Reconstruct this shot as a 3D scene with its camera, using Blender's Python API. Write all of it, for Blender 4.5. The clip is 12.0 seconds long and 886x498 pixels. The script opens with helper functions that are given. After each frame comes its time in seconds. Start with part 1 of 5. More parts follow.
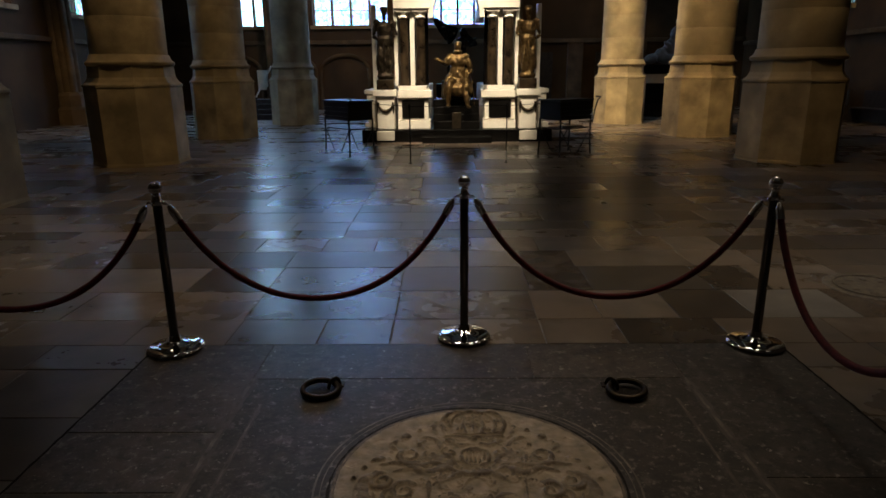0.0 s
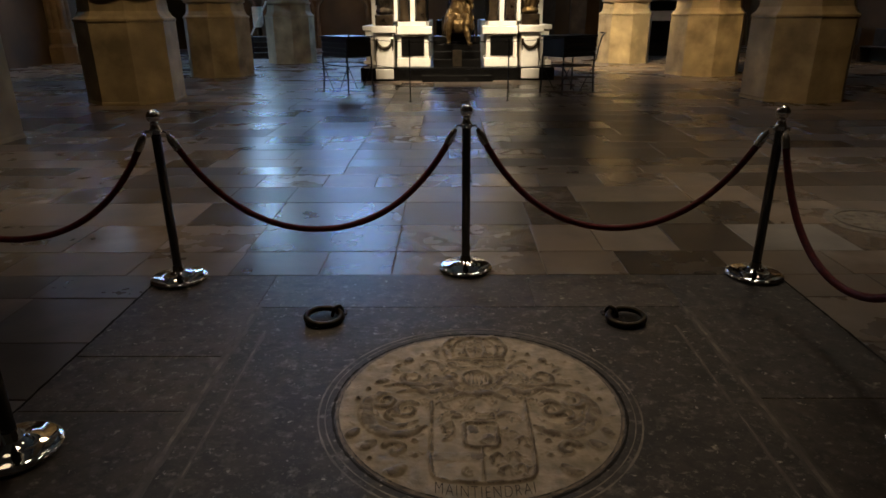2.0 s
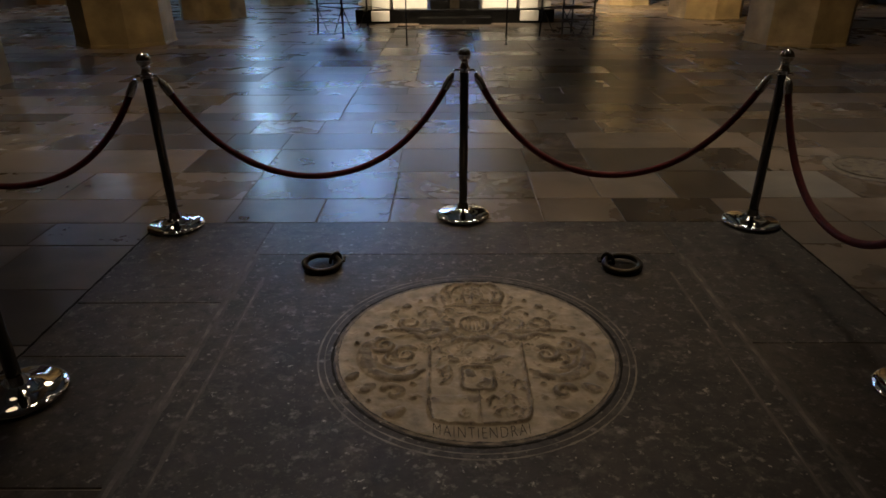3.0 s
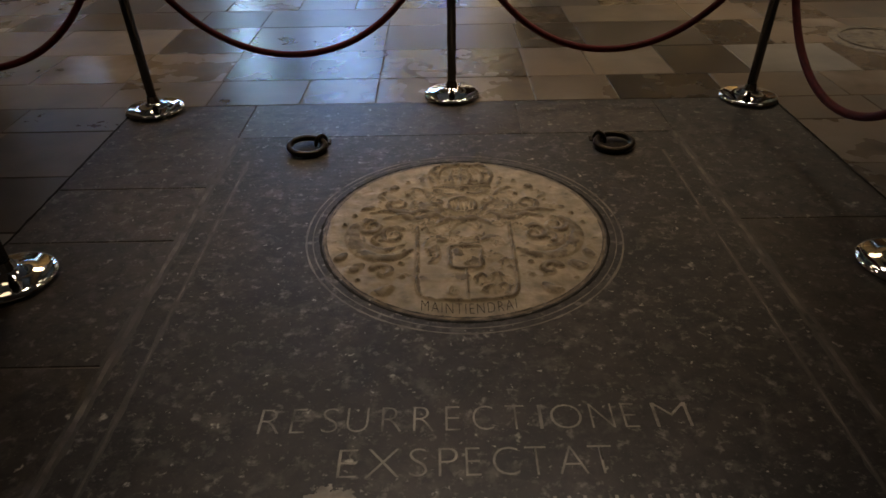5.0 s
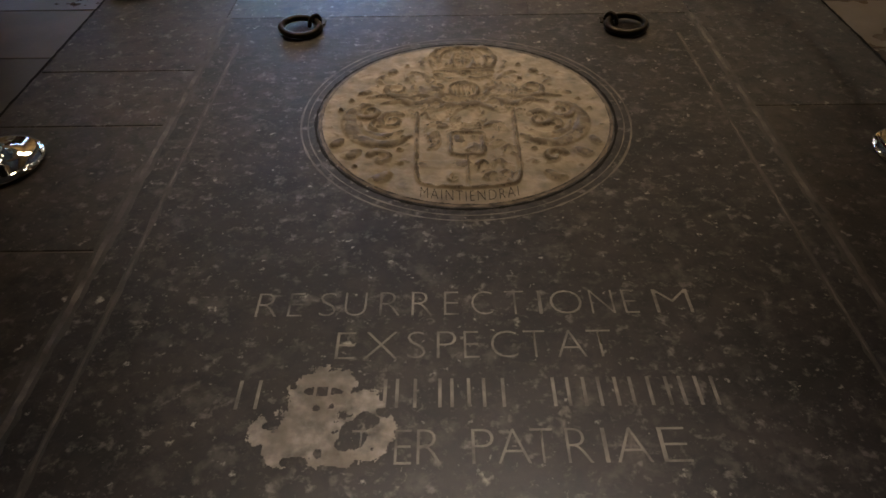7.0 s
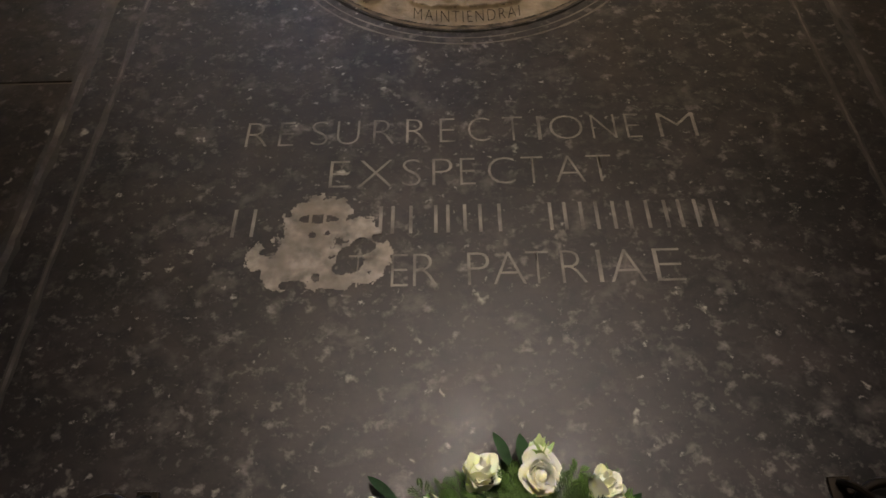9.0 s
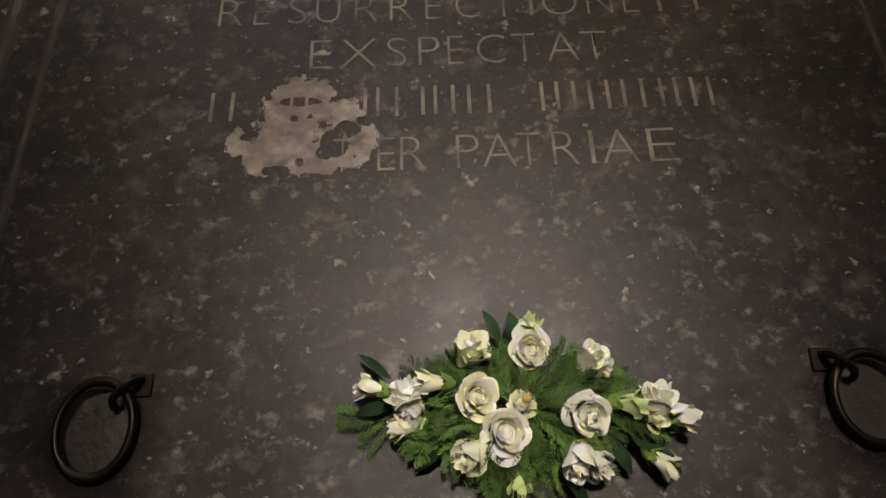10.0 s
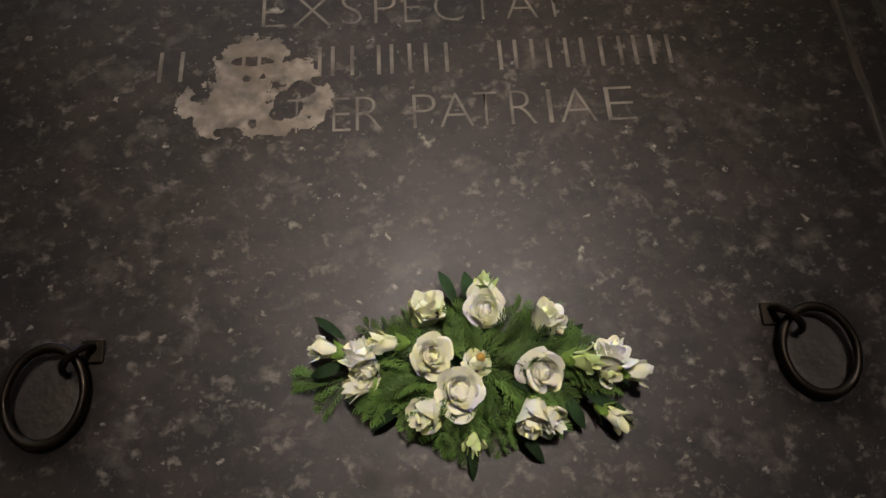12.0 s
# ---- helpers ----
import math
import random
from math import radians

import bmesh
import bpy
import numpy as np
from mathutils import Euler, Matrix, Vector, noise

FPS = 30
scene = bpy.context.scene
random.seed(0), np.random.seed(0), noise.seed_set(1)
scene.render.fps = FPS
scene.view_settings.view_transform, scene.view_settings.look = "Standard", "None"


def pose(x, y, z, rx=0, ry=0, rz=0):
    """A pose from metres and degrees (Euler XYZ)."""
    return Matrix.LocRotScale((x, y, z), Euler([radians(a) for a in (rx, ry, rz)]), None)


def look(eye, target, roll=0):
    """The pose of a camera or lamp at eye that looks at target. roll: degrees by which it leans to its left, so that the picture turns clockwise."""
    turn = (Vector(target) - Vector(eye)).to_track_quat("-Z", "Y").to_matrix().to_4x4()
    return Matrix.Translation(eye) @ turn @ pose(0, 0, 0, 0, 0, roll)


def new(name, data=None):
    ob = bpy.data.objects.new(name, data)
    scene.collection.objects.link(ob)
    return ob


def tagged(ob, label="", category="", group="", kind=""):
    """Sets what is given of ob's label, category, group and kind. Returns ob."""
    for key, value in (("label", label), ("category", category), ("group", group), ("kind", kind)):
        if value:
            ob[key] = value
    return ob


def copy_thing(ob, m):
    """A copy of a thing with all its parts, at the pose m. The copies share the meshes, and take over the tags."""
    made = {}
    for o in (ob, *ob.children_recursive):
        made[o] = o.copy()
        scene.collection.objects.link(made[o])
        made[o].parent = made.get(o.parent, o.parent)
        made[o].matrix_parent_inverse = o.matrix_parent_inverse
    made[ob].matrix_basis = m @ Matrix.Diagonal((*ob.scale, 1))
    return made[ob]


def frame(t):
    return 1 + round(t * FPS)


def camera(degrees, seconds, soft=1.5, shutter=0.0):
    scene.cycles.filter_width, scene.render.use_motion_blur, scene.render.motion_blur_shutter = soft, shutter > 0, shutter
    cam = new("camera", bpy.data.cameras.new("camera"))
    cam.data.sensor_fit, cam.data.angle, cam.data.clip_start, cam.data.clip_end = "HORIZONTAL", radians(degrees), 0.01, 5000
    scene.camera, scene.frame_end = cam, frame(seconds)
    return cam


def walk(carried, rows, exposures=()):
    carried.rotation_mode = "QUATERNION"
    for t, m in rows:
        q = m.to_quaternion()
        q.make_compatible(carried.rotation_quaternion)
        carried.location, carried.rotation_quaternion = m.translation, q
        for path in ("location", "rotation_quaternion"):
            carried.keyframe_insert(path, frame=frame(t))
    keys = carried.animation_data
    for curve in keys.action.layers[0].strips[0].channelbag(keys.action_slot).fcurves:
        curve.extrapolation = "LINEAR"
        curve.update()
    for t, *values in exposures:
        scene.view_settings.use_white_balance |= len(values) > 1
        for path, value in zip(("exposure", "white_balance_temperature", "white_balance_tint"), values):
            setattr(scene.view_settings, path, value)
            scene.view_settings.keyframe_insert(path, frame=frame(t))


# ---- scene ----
cam = camera(70.0, 12.0, soft=1.6)
PATH = [
    (0, (-0.094, 0.571, 1.559), (-0.116, 2.498, 1.023), -0.5),
    (0.5, (-0.106, 0.569, 1.559), (-0.133, 2.482, 0.975), -0.6),
    (1, (-0.106, 0.567, 1.542), (-0.129, 2.463, 0.907), -0.7),
    (1.5, (-0.101, 0.553, 1.496), (-0.119, 2.441, 0.836), -0.5),
    (2, (-0.108, 0.549, 1.482), (-0.129, 2.422, 0.78), -0.4),
    (2.5, (-0.109, 0.547, 1.484), (-0.116, 2.392, 0.711), -0.4),
    (3, (-0.11, 0.547, 1.48), (-0.122, 2.355, 0.626), -0.3),
    (5, (-0.081, 0.556, 1.436), (-0.08, 2.186, 0.279), -1.0),
    (5.5, (-0.077, 0.561, 1.414), (-0.085, 2.143, 0.19), -1.1),
    (6, (-0.079, 0.562, 1.395), (-0.101, 2.101, 0.118), -1.3),
    (6.5, (-0.076, 0.566, 1.377), (-0.104, 2.062, 0.051), -1.3),
    (7, (-0.075, 0.573, 1.358), (-0.084, 2.004, -0.038), -0.9),
    (9, (-0.055, 0.55, 1.285), (-0.084, 1.619, -0.405), -2.6),
    (9.5, (-0.052, 0.535, 1.258), (-0.076, 1.488, -0.5), -2.1),
    (10, (-0.057, 0.519, 1.233), (-0.058, 1.327, -0.596), -2.0),
    (10.5, (-0.053, 0.508, 1.218), (-0.026, 1.243, -0.642), 0.2),
    (11, (-0.039, 0.503, 1.214), (-0.019, 1.226, -0.651), -1.9),
    (11.5, (-0.024, 0.502, 1.214), (0.031, 1.208, -0.657), 1.2),
    (12, (-0.011, 0.503, 1.218), (0.051, 1.221, -0.648), 1.9),
]
EXPOSURES = [(0, -1.08, 6500, 10), (1.5, -0.64, 6500, 10), (3, -0.52, 6600, 10), (5, -0.08, 6850, 10), (6, 0.08, 6900, 10), (7, 0.25, 6750, 10), (9, 0.43, 6650, 10), (10.5, 0.46, 6550, 10), (12, 0.46, 6500, 10)]
walk(cam, [(t, look(eye, target, roll)) for t, eye, target, roll in PATH], EXPOSURES)

# ---- light ----
world = bpy.data.worlds.new("sky")
scene.world = world
world.use_nodes = True
sky = world.node_tree.nodes.new("ShaderNodeTexSky")
sky.sky_type, sky.sun_disc, sky.sun_elevation, sky.sun_rotation = "NISHITA", False, radians(40), radians(150)
world.node_tree.links.new(sky.outputs[0], world.node_tree.nodes["Background"].inputs[0])
world.node_tree.nodes["Background"].inputs[1].default_value = 0.1


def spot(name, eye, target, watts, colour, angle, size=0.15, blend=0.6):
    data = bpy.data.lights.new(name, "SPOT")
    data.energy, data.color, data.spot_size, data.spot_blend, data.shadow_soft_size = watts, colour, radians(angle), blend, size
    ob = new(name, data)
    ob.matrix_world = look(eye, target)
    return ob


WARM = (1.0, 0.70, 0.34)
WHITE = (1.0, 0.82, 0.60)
# no lamp is in view: spots placed to light the tomb and pillars
spot("unseen_choir_spot", (-1.56, 9.58, 9.83), (0.11, 16.19, 1.2), 10649, (1.0, 0.84, 0.60), 24, 0.08)
spot("unseen_choir_spot", (1.88, 10.14, 9.85), (0.11, 16.19, 1.2), 10649, (1.0, 0.84, 0.60), 24, 0.08)
spot("unseen_choir_spot", (1.26, 12.96, 8.87), (5.18, 20.22, 0.7), 14500, (1.0, 0.77, 0.44), 33, 0.08)
spot("unseen_choir_spot", (1.56, 9.03, 9.82), (5.97, 16.66, 0.8), 6123, WARM, 28, 0.08)
spot("unseen_choir_spot", (-1.04, 7.38, 9.79), (-5.72, 14.68, 1.0), 1208, WARM, 46, 0.08)
spot("unseen_choir_spot", (0.75, 3.5, 12.0), (0.0, 0.80, 0.0), 3919, (1.0, 0.86, 0.77), 10.2, 0.55, 1.0)
# two added fill spots that brighten the medallion end of the slab
spot("unseen_choir_spot", (-2.5, 6.0, 11.0), (-0.2, 2.95, 0.0), 2436, (1.0, 0.78, 0.52), 16, 0.9, 1.0)
spot("unseen_choir_spot", (2.7, 6.0, 11.0), (0.1, 3.1, 0.0), 1812, (1.0, 0.78, 0.52), 16, 0.9, 1.0)
spot("unseen_choir_spot", (1.55, 6.84, 9.26), (6.09, 12.28, 0.9), 997, WARM, 34, 0.08)
# unseen point lamps, added for warm fill and glints in the chrome
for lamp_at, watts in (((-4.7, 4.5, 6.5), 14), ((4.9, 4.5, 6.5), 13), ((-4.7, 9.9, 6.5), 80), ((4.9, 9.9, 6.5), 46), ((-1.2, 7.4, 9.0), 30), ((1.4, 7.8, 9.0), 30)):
    lamp = bpy.data.lights.new("unseen_fill_lamp", "POINT")
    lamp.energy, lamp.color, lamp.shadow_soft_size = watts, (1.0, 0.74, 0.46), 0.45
    new("unseen_fill_lamp", lamp).location = lamp_at
# unseen spots, added to warm the dim aisle walls
spot("unseen_aisle_spot", (-9.6, 13.8, 6.8), (-12.9, 17.2, 2.4), 1100, WARM, 64, 0.08)
spot("unseen_aisle_spot", (9.51, 14.11, 9.43), (12.75, 20.58, 1.0), 1419, WARM, 60, 0.08)
spot("unseen_aisle_spot", (-3.5, 24.24, 8.61), (-5.13, 29.9, 0.9), 908, WARM, 70, 0.08)
spot("unseen_aisle_spot", (5.03, 24.24, 8.61), (5.8, 29.9, 0.9), 346, WARM, 60, 0.08)
# added fill spots that brighten the floor beyond the posts
spot("unseen_choir_spot", (-1.0, 9.5, 10.0), (-0.5, 4.9, 0.0), 1170, WHITE, 24, 0.08, 1.0)
spot("unseen_choir_spot", (4.2, 9.5, 10.0), (2.4, 5.3, 0.0), 1950, (1.0, 0.86, 0.66), 25, 1.4, 1.0)


# two more added fill spots, for the floor at either side
spot("unseen_choir_spot", (-2.0, 3.2, 11.0), (-3.6, 6.6, 0.0), 2300, (1.0, 0.84, 0.62), 34, 0.7, 1.0)
spot("unseen_choir_spot", (2.4, 3.2, 11.0), (3.9, 6.4, 0.0), 1500, (1.0, 0.84, 0.62), 32, 0.7, 1.0)


# ---- materials ----
def material(name, base, rough=0.6, metal=0.0, mottle=0.25, scale=6.0, grain=60.0, bump=0.15, per_object=0.0, spots=None,
             tint=None, rough_var=0.0, island=0.0, coat=0.0, sheen=0.0, bump_dist=0.01, spec=0.5, subsurface=0.0, dark_marks=()):
    m = bpy.data.materials.new(name)
    m.use_nodes = True
    n, l = m.node_tree.nodes, m.node_tree.links
    b = n["Principled BSDF"]
    b.inputs["Roughness"].default_value, b.inputs["Metallic"].default_value = rough, metal
    b.inputs["Specular IOR Level"].default_value = spec
    b.inputs["Coat Weight"].default_value = coat
    b.inputs["Sheen Weight"].default_value = sheen
    geo = n.new("ShaderNodeNewGeometry")
    big, fine = n.new("ShaderNodeTexNoise"), n.new("ShaderNodeTexNoise")
    big.inputs["Scale"].default_value, big.inputs["Detail"].default_value = scale, 6
    fine.inputs["Scale"].default_value, fine.inputs["Detail"].default_value = grain, 4
    l.new(geo.outputs["Position"], big.inputs["Vector"])
    l.new(geo.outputs["Position"], fine.inputs["Vector"])

    def math_node(op, a, c):
        q = n.new("ShaderNodeMath")
        q.operation = op
        for i, v in enumerate((a, c)):
            if isinstance(v, (int, float)):
                q.inputs[i].default_value = v
            else:
                l.new(v, q.inputs[i])
        return q.outputs[0]

    def mix(fac, a, c, mode="MIX"):
        q = n.new("ShaderNodeMix")
        q.data_type, q.blend_type = "RGBA", mode
        for i, v in ((0, fac), (6, a), (7, c)):
            if isinstance(v, (int, float)):
                q.inputs[i].default_value = v
            elif isinstance(v, tuple):
                q.inputs[i].default_value = (*v[:3], 1)
            else:
                l.new(v, q.inputs[i])
        return q.outputs[2]

    lo = tuple(c * (1 - mottle) for c in base)
    hi = tuple(min(1, c * (1 + mottle)) for c in base)
    ramp = n.new("ShaderNodeMapRange")
    ramp.inputs[1].default_value, ramp.inputs[2].default_value = 0.3, 0.7
    l.new(big.outputs[0], ramp.inputs[0])
    colour = mix(ramp.outputs[0], lo, hi)
    colour = mix(math_node("MULTIPLY", fine.outputs[0], 0.5 * mottle + 0.1), colour, tuple(c * 0.45 for c in base))
    if tint:
        third = n.new("ShaderNodeTexNoise")
        third.inputs["Scale"].default_value, third.inputs["Detail"].default_value = scale * 0.35, 3
        l.new(geo.outputs["Position"], third.inputs["Vector"])
        r3 = n.new("ShaderNodeMapRange")
        r3.inputs[1].default_value, r3.inputs[2].default_value = 0.45, 0.65
        l.new(third.outputs[0], r3.inputs[0])
        colour = mix(math_node("MULTIPLY", r3.outputs[0], 0.7), colour, tint)
    if spots:
        stretch = n.new("ShaderNodeMapping")
        stretch.inputs["Scale"].default_value = (0.92, 1.0, 1.0)
        l.new(geo.outputs["Position"], stretch.inputs["Vector"])
        for spot_scale, threshold, width, spot_colour, strength in spots:
            blot = n.new("ShaderNodeTexNoise")
            blot.inputs["Scale"].default_value, blot.inputs["Detail"].default_value, blot.inputs["Roughness"].default_value = spot_scale, 5, 0.62
            blot.inputs["Distortion"].default_value = 0.2
            l.new(stretch.outputs[0], blot.inputs["Vector"])
            fade = n.new("ShaderNodeMapRange")
            fade.inputs[1].default_value, fade.inputs[2].default_value = threshold, threshold + width
            l.new(blot.outputs[0], fade.inputs[0])
            colour = mix(math_node("MULTIPLY", fade.outputs[0], strength), colour, spot_colour)
        # bright chips and broad soft shell marks
        warp = n.new("ShaderNodeTexNoise")
        warp.inputs["Scale"].default_value, warp.inputs["Detail"].default_value = 40.0, 4
        l.new(geo.outputs["Position"], warp.inputs["Vector"])
        for cells, rarity, reach, edge, strength, tone in ((22.0, 4.0, 0.34, 0.15, 1.0, (0.42, 0.38, 0.31)), (7.5, 2.2, 0.30, 0.0, 0.55, (0.20, 0.175, 0.148)), (13.0, 3.0, 0.36, 0.0, 0.6, (0.26, 0.23, 0.19))):
            vor = n.new("ShaderNodeTexVoronoi")
            vor.inputs["Scale"].default_value = cells
            moved = n.new("ShaderNodeVectorMath")
            moved.operation = "MULTIPLY_ADD"
            l.new(warp.outputs[1], moved.inputs[0])
            moved.inputs[1].default_value = (1.4 / cells,) * 3
            l.new(stretch.outputs[0], moved.inputs[2])
            l.new(moved.outputs[0], vor.inputs["Vector"])
            sep = n.new("ShaderNodeSeparateColor")
            l.new(vor.outputs["Color"], sep.inputs[0])
            size = math_node("MULTIPLY", math_node("POWER", sep.outputs[0], rarity), reach)
            near_fleck = n.new("ShaderNodeMapRange")
            near_fleck.inputs[3].default_value, near_fleck.inputs[4].default_value = strength, 0.0
            l.new(math_node("DIVIDE", vor.outputs["Distance"], math_node("ADD", size, 0.0001)), near_fleck.inputs[0])
            near_fleck.inputs[1].default_value, near_fleck.inputs[2].default_value = edge, 1.0
            colour = mix(math_node("MULTIPLY", near_fleck.outputs[0], sep.outputs[1]), colour, tone)
    gloss = None
    # dark round marks that also lose their gloss
    for sx, sy, sr, dark in dark_marks:
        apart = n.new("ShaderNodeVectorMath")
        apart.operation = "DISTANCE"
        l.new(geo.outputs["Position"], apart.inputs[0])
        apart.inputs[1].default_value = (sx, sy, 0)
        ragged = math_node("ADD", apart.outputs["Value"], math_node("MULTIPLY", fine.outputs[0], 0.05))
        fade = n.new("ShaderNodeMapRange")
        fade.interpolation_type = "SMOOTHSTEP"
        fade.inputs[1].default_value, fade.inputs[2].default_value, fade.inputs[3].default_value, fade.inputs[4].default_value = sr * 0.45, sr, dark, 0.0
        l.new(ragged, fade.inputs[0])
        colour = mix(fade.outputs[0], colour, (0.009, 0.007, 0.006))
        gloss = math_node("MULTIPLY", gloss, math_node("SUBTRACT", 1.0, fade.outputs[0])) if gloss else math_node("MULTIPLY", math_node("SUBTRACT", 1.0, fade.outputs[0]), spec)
    if gloss:
        l.new(gloss, b.inputs["Specular IOR Level"])
    if per_object or island:
        if per_object:
            rnd = n.new("ShaderNodeObjectInfo").outputs["Random"]
        else:
            rnd = geo.outputs["Random Per Island"]
        amount = per_object or island
        r = n.new("ShaderNodeMapRange")
        r.inputs[3].default_value, r.inputs[4].default_value = 1 - amount, 1 + amount
        l.new(rnd, r.inputs[0])
        grey = n.new("ShaderNodeCombineColor")
        for i in range(3):
            l.new(r.outputs[0], grey.inputs[i])
        colour = mix(1.0, colour, grey.outputs[0], "MULTIPLY")
        if rough_var:
            rr = n.new("ShaderNodeMapRange")
            rr.inputs[3].default_value, rr.inputs[4].default_value = rough - rough_var, rough + rough_var
            l.new(math_node("FRACT", math_node("MULTIPLY", rnd, 7.31), 0), rr.inputs[0])
            add2 = math_node("ADD", rr.outputs[0], math_node("MULTIPLY", big.outputs[0], 0.15))
            l.new(add2, b.inputs["Roughness"])
    elif rough_var:
        rr = n.new("ShaderNodeMapRange")
        rr.inputs[1].default_value, rr.inputs[2].default_value = 0.3, 0.7
        rr.inputs[3].default_value, rr.inputs[4].default_value = rough - rough_var, rough + rough_var
        l.new(big.outputs[0], rr.inputs[0])
        l.new(rr.outputs[0], b.inputs["Roughness"])
    l.new(colour, b.inputs["Base Color"])
    if subsurface:
        b.inputs["Subsurface Weight"].default_value = subsurface
        b.inputs["Subsurface Radius"].default_value = (0.034, 0.034, 0.022)
    if bump:
        bn = n.new("ShaderNodeBump")
        bn.inputs["Strength"].default_value, bn.inputs["Distance"].default_value = bump, bump_dist
        l.new(math_node("ADD", math_node("MULTIPLY", big.outputs[0], 1.5), math_node("MULTIPLY", fine.outputs[0], 0.5)), bn.inputs["Height"])
        l.new(bn.outputs[0], b.inputs["Normal"])
    return m


FLECKS = [(2.5, 0.44, 0.22, (0.040, 0.031, 0.025), 0.85), (5, 0.44, 0.2, (0.004, 0.0034, 0.003), 0.92), (10, 0.54, 0.15, (0.096, 0.081, 0.069), 0.7), (24, 0.57, 0.16, (0.235, 0.207, 0.178), 0.7), (60, 0.59, 0.16, (0.20, 0.175, 0.147), 0.42), (17, 0.50, 0.15, (0.005, 0.0042, 0.0038), 0.75), (34, 0.64, 0.1, (0.40, 0.36, 0.315), 0.75)]
# dark round marks about the rings, and two just below the flowers
DARK_MARKS = ((-0.755, 3.46, 0.15, 0.8), (0.79, 3.445, 0.15, 0.8), (-0.735, 0.70, 0.19, 0.72), (0.75, 0.71, 0.19, 0.72), (-0.125, 0.53, 0.06, 0.45), (-0.045, 0.525, 0.05, 0.45))
